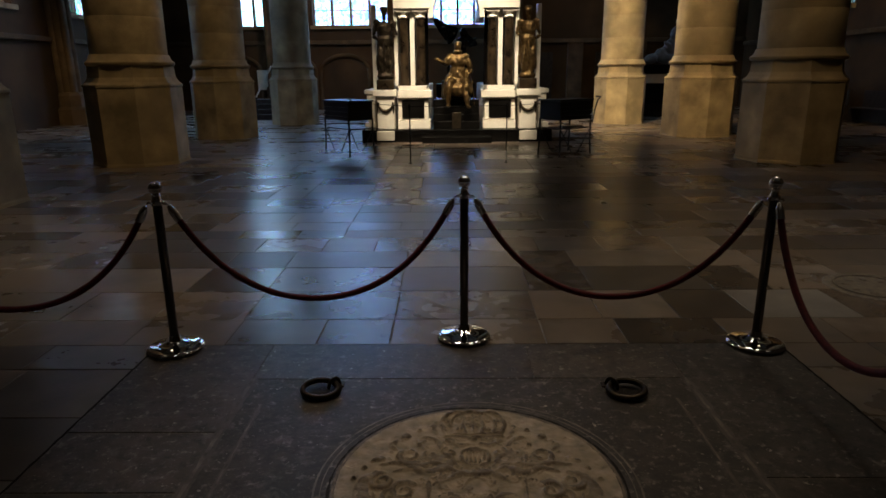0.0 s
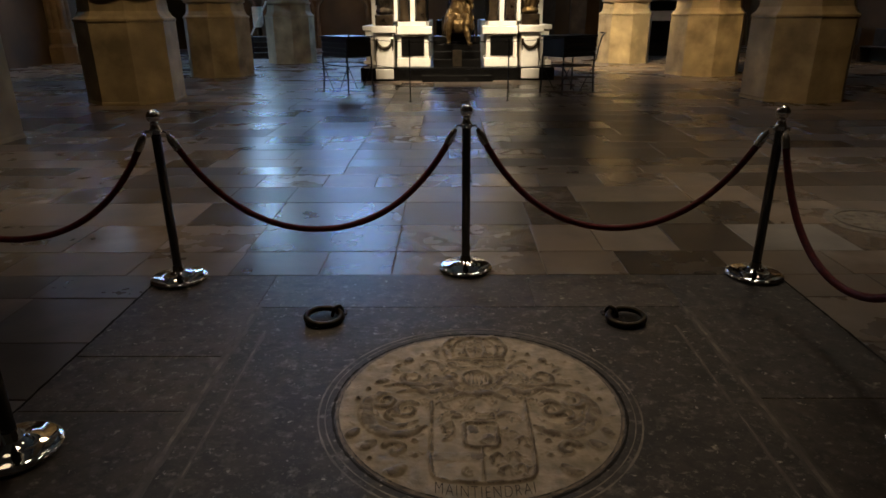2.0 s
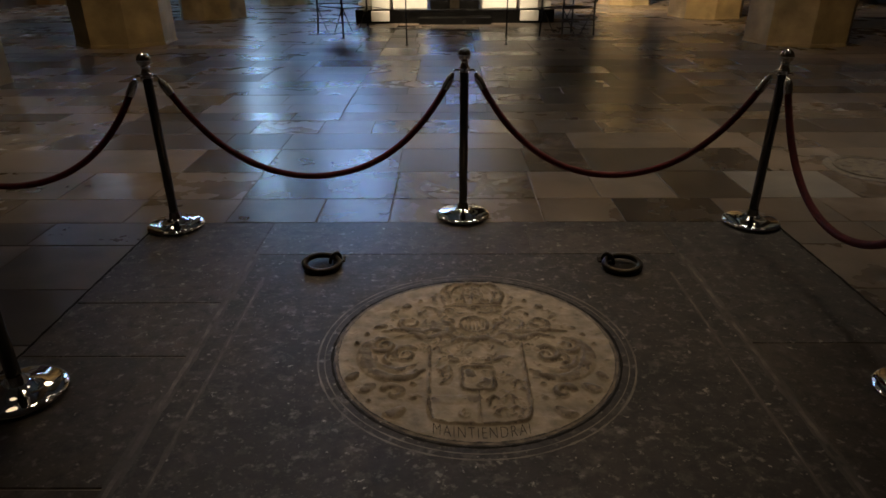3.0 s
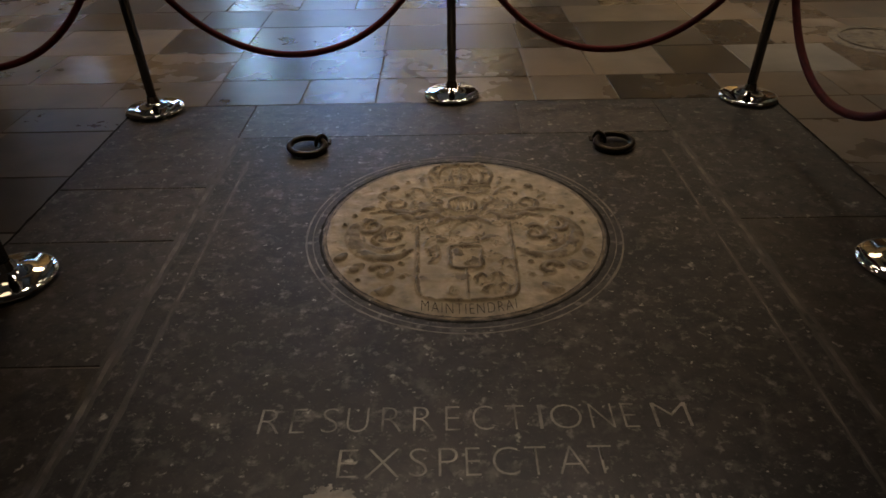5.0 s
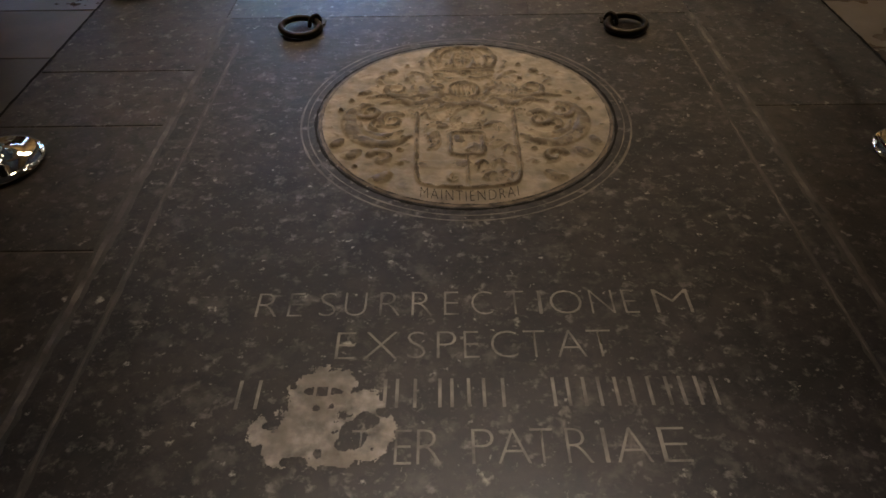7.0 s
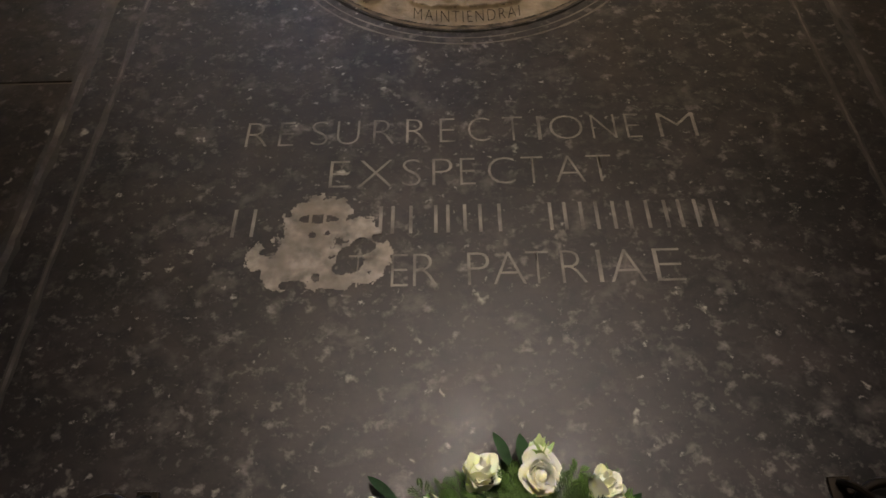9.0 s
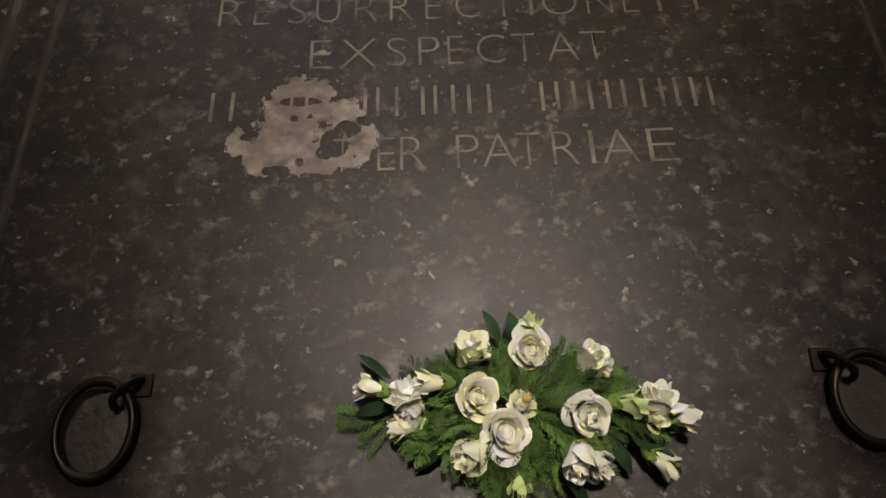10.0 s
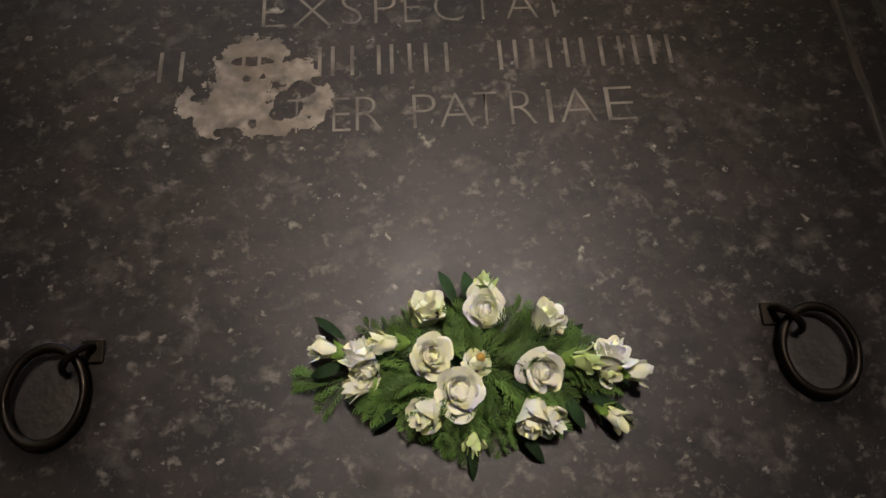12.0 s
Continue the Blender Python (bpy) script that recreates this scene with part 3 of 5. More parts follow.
for i, (p, q, w) in enumerate((((-SX + 0.004, SY0), (-SX + 0.004, SY1), 0.040), ((SX - 0.004, SY0), (SX - 0.004, SY1), 0.036),
                               ((-SX + 0.12, 0.3), (-SX + 0.12, 3.35), 0.018), ((SX - 0.12, 0.3), (SX - 0.12, 3.4), 0.015))):
    part("worn_edge", worn_line(p, q, w * 1.5, i + 20, 0.0008), M["edge_soft"], slab, "faint worn edge")
    part("worn_edge", worn_line(p, q, w * 0.55, i), M["edge"], slab, "pale worn edge line")


# carved medallion: relief from plain formulas over a grid, mirrored left and right
def smooth_line(pts, steps=5):
    """A soft curve through the given points."""
    out = []
    for i in range(len(pts) - 1):
        p0, p1, p2, p3 = pts[max(0, i - 1)], pts[i], pts[i + 1], pts[min(len(pts) - 1, i + 2)]
        for k in range(steps):
            t = k / steps
            out.append(tuple(0.5 * (2 * b + (c - a) * t + (2 * a - 5 * b + 4 * c - d) * t * t + (3 * b - a - 3 * c + d) * t ** 3) for a, b, c, d in zip(p0, p1, p2, p3)))
    return out + [pts[-1]]


def stroke(u, v, pts, w0, w1, soft=0.010, belly=False):
    """Nearness to a tapering line: 1 at its back, 0 outside, rounded between."""
    if len(pts) > 2:
        pts = smooth_line(pts)
    best = np.full(u.shape, 1e9)
    n = len(pts) - 1
    lo_x, hi_x = min(p[0] for p in pts) - 0.06, max(p[0] for p in pts) + 0.06
    lo_y, hi_y = min(p[1] for p in pts) - 0.06, max(p[1] for p in pts) + 0.06
    near = (u > lo_x) & (u < hi_x) & (v > lo_y) & (v < hi_y)
    uu, vv = u[near], v[near]
    b = np.full(uu.shape, 1e9)
    for i in range(n):
        (ax, ay), (bx, by) = pts[i], pts[i + 1]
        dx, dy = bx - ax, by - ay
        t = np.clip(((uu - ax) * dx + (vv - ay) * dy) / (dx * dx + dy * dy + 1e-12), 0, 1)
        s = (i + t) / n
        w = w0 + (w1 - w0) * s
        if belly:
            w = w * np.sin(np.pi * (0.06 + 0.88 * s)) ** 0.8
        b = np.minimum(b, np.hypot(uu - ax - t * dx, vv - ay - t * dy) - w)
    best[near] = b
    return np.sqrt(np.clip(-best / soft, 0, 1))


def volute(cx, cy, r, turns, a0, sign=1):
    return [(cx + r * (1 - 0.8 * i / 18) * math.cos(a0 + sign * turns * 2 * math.pi * i / 18), cy + r * (1 - 0.8 * i / 18) * math.sin(a0 + sign * turns * 2 * math.pi * i / 18)) for i in range(19)]


def relief_height(x, v):
    u = np.abs(x)
    h = np.zeros(u.shape)

    def add(k, amount=1.0):
        np.maximum(h, k * amount, out=h)

    # mantling: the great outer leaf, its volutes and side leaves
    add(stroke(u, v, [(0.205, -0.150), (0.27, -0.195), (0.35, -0.195), (0.42, -0.14), (0.452, -0.05), (0.43, 0.03), (0.37, 0.06)], 0.026, 0.036, 0.020, True))
    add(stroke(u, v, [(0.24, -0.12), (0.31, -0.150), (0.38, -0.125), (0.405, -0.06)], 0.020, 0.016, 0.014, True), 0.8)
    add(stroke(u, v, volute(0.375, 0.005, 0.055, 1.2, 1.0, -1), 0.018, 0.008, 0.012))
    add(stroke(u, v, volute(0.285, -0.055, 0.055, 1.3, 2.2, -1), 0.017, 0.008, 0.012))
    add(stroke(u, v, volute(0.335, -0.075, 0.036, 1.1, 5.0, 1), 0.012, 0.006), 0.8)
    add(stroke(u, v, [(0.06, 0.045), (0.12, 0.085), (0.19, 0.060), (0.26, 0.085), (0.335, 0.065)], 0.026, 0.018, 0.016, True))
    add(stroke(u, v, [(0.10, 0.10), (0.16, 0.115), (0.23, 0.10), (0.31, 0.118), (0.395, 0.11)], 0.018, 0.014, 0.012, True))
    add(stroke(u, v, volute(0.275, 0.165, 0.058, 1.25, 4.0, 1), 0.018, 0.008, 0.012))
    add(stroke(u, v, [(0.19, 0.175), (0.15, 0.225), (0.175, 0.285), (0.225, 0.30)], 0.020, 0.012, 0.012, True), 0.85)
    add(stroke(u, v, [(0.33, 0.21), (0.36, 0.245), (0.33, 0.285)], 0.016, 0.010, 0.012, True), 0.8)
    add(stroke(u, v, volute(0.315, -0.285, 0.045, 0.85, 0.6, 1), 0.018, 0.010, 0.012))
    add(stroke(u, v, [(0.395, -0.235), (0.425, -0.262), (0.455, -0.258)], 0.030, 0.022, 0.018, True))
    add(stroke(u, v, [(0.275, -0.365), (0.305, -0.392), (0.340, -0.395)], 0.030, 0.022, 0.018, True))
    add(stroke(u, v, [(0.462, -0.165), (0.485, -0.20), (0.50, -0.20)], 0.026, 0.016, 0.016, True))
    add(stroke(u, v, [(0.39, 0.150), (0.425, 0.135)], 0.018, 0.012, 0.012))
    for a, b, r in ((0.30, 0.305, 0.022), (0.345, 0.26, 0.010), (0.235, -0.165, 0.013), (0.24, -0.31, 0.012), (0.455, 0.09, 0.011), (0.40, -0.33, 0.009), (0.235, 0.245, 0.012), (0.49, 0.02, 0.010), (0.245, -0.235, 0.012), (0.24, 0.355, 0.012)):
        add(stroke(u, v, [(a, b), (a + 0.002, b)], r, r))
    # crown at the top: a jewelled band, bowed ribs and leaves
    for a, b, w in ((0.300, 0.306, 0.010), (0.325, 0.332, 0.008)):
        add(stroke(u, v, [(0.0, a), (0.06, a + 0.002), (0.125, b)], w, w))
    add(stroke(u, v, [(0.118, 0.325), (0.142, 0.40), (0.128, 0.465), (0.085, 0.505), (0.04, 0.495), (0.0, 0.515)], 0.012, 0.013))
    add(stroke(u, v, [(0.088, 0.335), (0.104, 0.40), (0.088, 0.455), (0.055, 0.492)], 0.009, 0.007))
    add(stroke(u, v, [(0.034, 0.335), (0.046, 0.40), (0.034, 0.47)], 0.010, 0.008))
    add(stroke(u, v, [(0.0, 0.34), (0.0, 0.48)], 0.012, 0.009), 0.7)
    for a, b in ((0.112, 0.435), (0.118, 0.365), (0.066, 0.365), (0.018, 0.39), (0.068, 0.44), (0.018, 0.445)):
        add(stroke(u, v, volute(a, b, 0.015, 0.9, a * 40, 1), 0.008, 0.005), 0.9)
    # helmets: barred one in the middle, two beside it
    add(stroke(u, v, [(0.125, 0.115), (0.155, 0.18), (0.165, 0.25)], 0.050, 0.034, 0.05), 0.62)
    add(stroke(u, v, [(0.165, 0.33), (0.185, 0.38), (0.165, 0.43)], 0.022, 0.014, 0.02, True), 0.6)
    add(stroke(u, v, [(0.205, 0.12), (0.215, 0.17), (0.20, 0.21)], 0.016, 0.010, 0.012, True), 0.8)
    add(stroke(u, v, [(0.0, 0.100), (0.035, 0.105), (0.055, 0.14), (0.052, 0.19), (0.0, 0.212)], 0.011, 0.010))
    for a in (0.0, 0.018, 0.036):
        add(stroke(u, v, [(a, 0.12), (a, 0.185)], 0.006, 0.005))
    add(stroke(u, v, volute(0.105, 0.19, 0.034, 1.0, 1.0, -1), 0.012, 0.008))
    add(stroke(u, v, [(0.085, 0.105), (0.10, 0.15), (0.135, 0.175)], 0.018, 0.012, 0.014, True))
    add(stroke(u, v, [(0.02, 0.255), (0.06, 0.245), (0.10, 0.262)], 0.016, 0.010, 0.012, True), 0.8)
    add(stroke(u, v, [(0.0, 0.050), (0.06, 0.055), (0.11, 0.02)], 0.022, 0.012, 0.014), 0.9)
    # shield: rim, quarters, a small crowned shield in the middle
    add(stroke(u, v, [(0.19, 0.0), (0.187, -0.12), (0.185, -0.24), (0.183, -0.36), (0.165, -0.42), (0.12, -0.437), (0.06, -0.443), (0.0, -0.446)], 0.0085, 0.0085))
    add(stroke(x, v, [(0.0, -0.28), (0.0, -0.44)], 0.006, 0.006))
    add(stroke(x, v, [(-0.18, -0.318), (-0.005, -0.318)], 0.024, 0.024, 0.03), 0.65)
    add(stroke(u, v, [(0.0, -0.138), (0.058, -0.138), (0.060, -0.20), (0.055, -0.262), (0.0, -0.272)], 0.010, 0.010))
    add(stroke(x, v, [(-0.028, -0.17), (-0.028, -0.20)], 0.026, 0.026, 0.03), 0.7)
    add(stroke(x, v, [(0.030, -0.215), (0.030, -0.24)], 0.024, 0.022, 0.03), 0.7)
    for a, b in ((0.0, -0.085), (0.026, -0.082), (0.05, -0.092)):
        add(stroke(u, v, volute(a, b, 0.013, 0.9, a * 30, 1), 0.008, 0.005), 0.9)
    add(stroke(u, v, [(0.0, -0.118), (0.055, -0.114)], 0.008, 0.008))
    add(stroke(u, v, [(0.066, -0.10), (0.10, -0.075), (0.14, -0.085), (0.16, -0.125)], 0.020, 0.012, 0.012, True))
    add(stroke(x, v, [(-0.14, -0.16), (-0.115, -0.13), (-0.105, -0.20), (-0.14, -0.23)], 0.014, 0.008), 0.8)
    add(stroke(x, v, volute(-0.050, -0.395, 0.024, 1.1, 2.0, 1), 0.007, 0.005), 0.8)
    for a, b in ((0.055, -0.325), (0.11, -0.315), (0.085, -0.385), (0.135, -0.375), (0.12, -0.20), (0.155, -0.23)):
        add(stroke(x, v, [(a - 0.022, b), (a, b + 0.016), (a + 0.024, b - 0.002)], 0.012, 0.007), 0.9)
        add(stroke(x, v, [(a - 0.015, b), (a - 0.022, b - 0.026)], 0.006, 0.005), 0.8)
        add(stroke(x, v, [(a + 0.012, b), (a + 0.016, b - 0.026)], 0.006, 0.005), 0.8)
    rng = random.Random(9)
    for k in range(60):
        a, b = rng.uniform(0.0, 0.24), rng.uniform(-0.02, 0.30)
        e, q = rng.uniform(0, 6.28), rng.uniform(0.014, 0.035)
        add(stroke(u, v, [(a, b), (a + q * math.cos(e), b + q * math.sin(e)), (a + q * math.cos(e + 1), b + q * math.sin(e + 1))], rng.uniform(0.006, 0.011), 0.004), rng.uniform(0.5, 0.9))
    for k in range(40):
        a, e = rng.uniform(0.24, 0.53), rng.uniform(-1.05, 1.15)
        q = rng.uniform(0.010, 0.03)
        add(stroke(u, v, [(a * math.cos(e), a * math.sin(e)), (a * math.cos(e) + q, a * math.sin(e) + rng.uniform(-0.02, 0.02))], rng.uniform(0.004, 0.008), 0.003), rng.uniform(0.3, 0.6))
    rng = random.Random(4)
    for k in range(85):
        a, b = rng.uniform(-0.165, 0.165), rng.uniform(-0.415, -0.03)
        if a < 0.0 and b < -0.22:
            continue
        e, q = rng.uniform(0, 6.28), rng.uniform(0.012, 0.034)
        add(stroke(x, v, [(a, b), (a + q * math.cos(e), b + q * math.sin(e)), (a + q * math.cos(e + 0.9), b + q * math.sin(e + 0.9))], rng.uniform(0.005, 0.010), 0.004), rng.uniform(0.5, 0.9))
    return h


GRID = 300
gx = np.linspace(-RX, RX, GRID)
gv = np.linspace(-RY, RY, GRID)
UX, UV = np.meshgrid(gx, gv, indexing="ij")
HH = relief_height(UX, UV * 0.95)
inside = (UX / RX) ** 2 + (UV / RY) ** 2 <= 1.0
rough_field = np.array([[noise.noise((a * 30, b * 30, 0.3)) for b in gv] for a in gx]) * 0.0022
wear_field = np.array([[noise.fractal((a * 16, b * 16, 4.1), 0.8, 2.0, 5) for b in gv] for a in gx])
HH = np.clip(HH * (0.88 + 0.45 * wear_field), 0.0, 1.0)
ZZ = 0.0035 + HH * 0.015 + rough_field * 1.4 + wear_field * 0.0012
# raised carving gets a darker tone; grime and shading sit in that colour
DARK = HH + 0.45 * wear_field > 0.42


def relief_mesh(name, keep, mat):
    used = {}
    verts, faces = [], []

    def vert(i, j):
        if (i, j) not in used:
            used[(i, j)] = len(verts)
            verts.append((CX + gx[i], CY + gv[j], ZZ[i, j]))
        return used[(i, j)]

    for i in range(GRID - 1):
        for j in range(GRID - 1):
            if inside[i, j] and inside[i + 1, j + 1] and inside[i, j + 1] and inside[i + 1, j] and keep[i, j]:
                faces.append((vert(i, j), vert(i + 1, j), vert(i + 1, j + 1), vert(i, j + 1)))
    me = bpy.data.meshes.new(name)
    me.from_pydata(verts, [], faces)
    me.materials.append(mat)
    me.shade_smooth()
    return me


medallion = part("medallion", relief_mesh("medallion", ~DARK, M["field"]), None, slab, "round tan limestone medallion")
part("carved_arms", relief_mesh("carved_arms", DARK, M["carved"]), None, medallion, "darker carved coat of arms with scrolls and crown")


def flat_ring(rx, ry, width, z, seed):
    rng = random.Random(seed)
    bm = bmesh.new()
    rows = []
    for i in range(140):
        a = 2 * math.pi * i / 140
        w = width * rng.uniform(0.35, 1.0)
        rows.append([bm.verts.new((CX + math.cos(a) * (rx + s * w / 2), CY + math.sin(a) * (ry + s * w / 2), z)) for s in (-1, 1)])
    for i in range(140):
        a, b = rows[i], rows[(i + 1) % 140]
        bm.faces.new((a[0], a[1], b[1], b[0]))
    return bm


part("cut_ring", flat_ring(0.612, 0.608, 0.007, 0.0014, 1), M["worn"], medallion, "thin pale cut ring")
part("cut_ring", flat_ring(0.638, 0.634, 0.011, 0.0014, 2), M["worn"], medallion, "thin pale cut ring")
# flat dark ring; no groove is cut into the stone
part("groove", flat_ring(0.582, 0.579, 0.014, 0.0012, 5), M["near_black"], medallion, "dark groove round the medallion")
part("rim", flat_ring(0.566, 0.563, 0.016, 0.002, 3), M["carved"], medallion, "dark carved rim")

def lettering(text, x0, x1, y0, y1, spacing=1.3, z=0.0016, mat="letter"):
    curve = bpy.data.curves.new("letters", "FONT")
    curve.body, curve.space_character, curve.resolution_u = text, spacing, 4
    curve.offset = -0.022
    tmp = new("letters", curve)
    me = bpy.data.meshes.new_from_object(tmp.evaluated_get(bpy.context.evaluated_depsgraph_get()))
    bpy.data.objects.remove(tmp)
    co = np.array([v.co[:] for v in me.vertices])
    lo, hi = co.min(0), co.max(0)
    for v in me.vertices:
        v.co = ((v.co.x - lo[0]) / (hi[0] - lo[0]) * (x1 - x0) + x0, (v.co.y - lo[1]) / (hi[1] - lo[1]) * (y1 - y0) + y0, z)
    me.materials.append(M[mat])
    return me


motto = lettering("MAINTIENDRAI", CX - 0.165, CX + 0.165, CY - 0.543, CY - 0.490, 1.2, 0.0085, "near_black")
for v in motto.vertices:
    v.co.y += 0.034 * ((v.co.x - CX) / 0.2) ** 2
part("motto_letters", motto, None, medallion, "worn cut motto capitals")


def inscription(letters, y0, y1):
    """One line of single cut capitals, each with its own left and right edge."""
    line = None
    for letter, x0, x1 in letters:
        piece = lettering(letter, x0, x1, y0, y1)
        if line is None:
            line = part("inscription_line", piece, None, slab, "worn cut Latin capitals")
        else:
            part("letter", piece, None, line)


inscription([("R", -0.610, -0.548), ("E", -0.520, -0.478), ("S", -0.432, -0.386), ("U", -0.362, -0.300), ("R", -0.263, -0.205), ("R", -0.173, -0.115), ("E", -0.082, -0.040),
             ("C", -0.005, 0.055), ("T", 0.090, 0.145), ("I", 0.183, 0.193), ("O", 0.216, 0.306), ("N", 0.330, 0.395), ("E", 0.422, 0.462), ("M", 0.510, 0.612)], 1.702, 1.788)
inscription([("E", -0.370, -0.318), ("X", -0.295, -0.205), ("S", -0.180, -0.132), ("P", -0.102, -0.050), ("E", -0.030, 0.010), ("C", 0.042, 0.112), ("T", 0.130, 0.188), ("A", 0.215, 0.292), ("T", 0.300, 0.365)], 1.556, 1.644)
inscription([("T", -0.302, -0.258), ("E", -0.200, -0.160), ("R", -0.148, -0.090), ("P", -0.020, 0.032), ("A", 0.040, 0.116), ("T", 0.118, 0.172), ("R", 0.200, 0.258), ("I", 0.285, 0.295), ("A", 0.312, 0.394), ("E", 0.418, 0.484)], 1.262, 1.350)
bm = bmesh.new()
for a in (-0.600, -0.552, -0.235, -0.205, -0.160, -0.098, -0.068, -0.026, 0.012, 0.060, 0.186, 0.222, 0.262, 0.300, 0.342, 0.380, 0.425, 0.470, 0.505, 0.545, 0.585):
    box(bm, a, a + 0.0085, 1.41, 1.493, 0.0004, 0.0016)
part("inscription_line", bm, M["letter"], slab, "row of plain cut bars")


def mortar_patch():
    """An uneven smear of pale repair mortar with gaps."""
    nx, ny = 150, 110
    xs, ys = np.linspace(-0.58, -0.17, nx), np.linspace(1.235, 1.56, ny)
    keep = np.zeros((nx, ny), bool)
    z = np.zeros((nx, ny))
    for i, a in enumerate(xs):
        for j, b in enumerate(ys):
            f = noise.fractal((a * 34, b * 34, 1.7), 0.7, 2.0, 6) * 0.55
            k = -1.0
            for cx, cy, rx, ry in ((-0.375, 1.465, 0.075, 0.070), (-0.42, 1.44, 0.055, 0.085), (-0.41, 1.355, 0.085, 0.085), (-0.272, 1.345, 0.070, 0.075), (-0.29, 1.42, 0.06, 0.045), (-0.525, 1.345, 0.034, 0.042), (-0.46, 1.30, 0.050, 0.045), (-0.35, 1.30, 0.12, 0.045)):
                k = max(k, 1 - ((a - cx) / rx) ** 2 - ((b - cy) / ry) ** 2)
            hole = -1.0
            for cx, cy, rx, ry in ((-0.300, 1.338, 0.036, 0.040), (-0.272, 1.372, 0.034, 0.024), (-0.322, 1.312, 0.020, 0.020), (-0.388, 1.456, 0.052, 0.014) if abs(a + 0.406) > 0.0035 and abs(a + 0.371) > 0.0035 else (0, 0, 1e-3, 1e-3),
                                   (-0.398, 1.408, 0.009, 0.009), (-0.500, 1.362, 0.022, 0.013), (-0.43, 1.268, 0.034, 0.014), (-0.378, 1.288, 0.011, 0.013), (-0.345, 1.250, 0.022, 0.008), (-0.445, 1.515, 0.030, 0.010)):
                hole = max(hole, 1 - ((a - cx) / rx) ** 2 - ((b - cy) / ry) ** 2)
            keep[i, j] = k + f > 0.08 and hole + f * 0.5 < 0.1
            z[i, j] = 0.0024 + 0.0016 * noise.noise((a * 60, b * 60, 0.5)) + 0.0012 * min(1, max(0, k))
    verts = [(xs[i], ys[j], max(0.0019, z[i, j])) for i in range(nx) for j in range(ny)]
    faces = [(i * ny + j, (i + 1) * ny + j, (i + 1) * ny + j + 1, i * ny + j + 1) for i in range(nx - 1) for j in range(ny - 1) if keep[i, j]]
    me = bpy.data.meshes.new("mortar_patch")
    me.from_pydata(verts, [], faces)
    bm = bmesh.new()
    bm.from_mesh(me)
    bmesh.ops.delete(bm, geom=[v for v in bm.verts if not v.link_faces], context="VERTS")
    return bm


part("mortar_patch", mortar_patch(), M["patch"], slab, "pale patchy repair mortar", smooth=True)


def lifting_ring(x, y, side, big, squash):
    """A forged ring lying on the slab, held by a staple."""
    ob = part("lifting_ring", torus(bmesh.new(), (0, 0, 0.024), big, 0.016 if y > 2 else 0.0082, 44, 12, squash), M["iron"], slab, "dark worn metal lifting ring", smooth=True, m=pose(x, y, 0.0, 4, 3 * side, 0))
    a = radians(48 if side > 0 else 132)
    cx, cy = math.cos(a) * big, math.sin(a) * big * squash
    bm = bmesh.new()
    ux, uy = math.cos(a), math.sin(a)
    pts = [(cx + ux * 0.034 * math.cos(t), cy + uy * 0.034 * math.cos(t), 0.004 + 0.046 * math.sin(t)) for t in [math.pi * i / 10 for i in range(11)]]
    tube(bm, pts, 0.010 if y > 2 else 0.0075, 8)
    part("staple", bm, M["iron"], ob, "bent staple", smooth=True)
    bm = bmesh.new()
    box(bm, *((-0.030, 0.030, -0.024, 0.024) if y > 2 else (-0.022, 0.022, -0.030, 0.016)), 0.001, 0.008, bevel=0.003)
    part("staple_plate", bm, M["iron"], ob, m=pose(cx + ux * 0.03, cy + uy * 0.03, 0, 0, 0, 0))
    return ob


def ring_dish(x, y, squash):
    """A thin brown disc laid on the slab in place of a hollow under a near ring."""
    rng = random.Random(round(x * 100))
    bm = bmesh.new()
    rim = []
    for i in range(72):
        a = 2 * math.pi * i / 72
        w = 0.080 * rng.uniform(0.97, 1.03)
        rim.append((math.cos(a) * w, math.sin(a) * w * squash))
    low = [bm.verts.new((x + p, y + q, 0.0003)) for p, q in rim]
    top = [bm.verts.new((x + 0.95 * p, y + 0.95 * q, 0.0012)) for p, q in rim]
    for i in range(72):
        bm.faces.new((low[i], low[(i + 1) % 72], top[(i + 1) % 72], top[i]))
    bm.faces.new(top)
    part("ring_hollow", bm, M["hollow"], slab, "thin brown disc standing for the hollow under a ring")


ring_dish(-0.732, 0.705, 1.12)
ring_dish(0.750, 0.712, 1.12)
for x, y, side, big, squash in ((-0.755, 3.465, 1, 0.088, 0.95), (0.790, 3.45, -1, 0.088, 0.95), (-0.722, 0.712, 1, 0.070, 1.26), (0.742, 0.722, -1, 0.070, 1.20)):
    lifting_ring(x, y, side, big, squash)


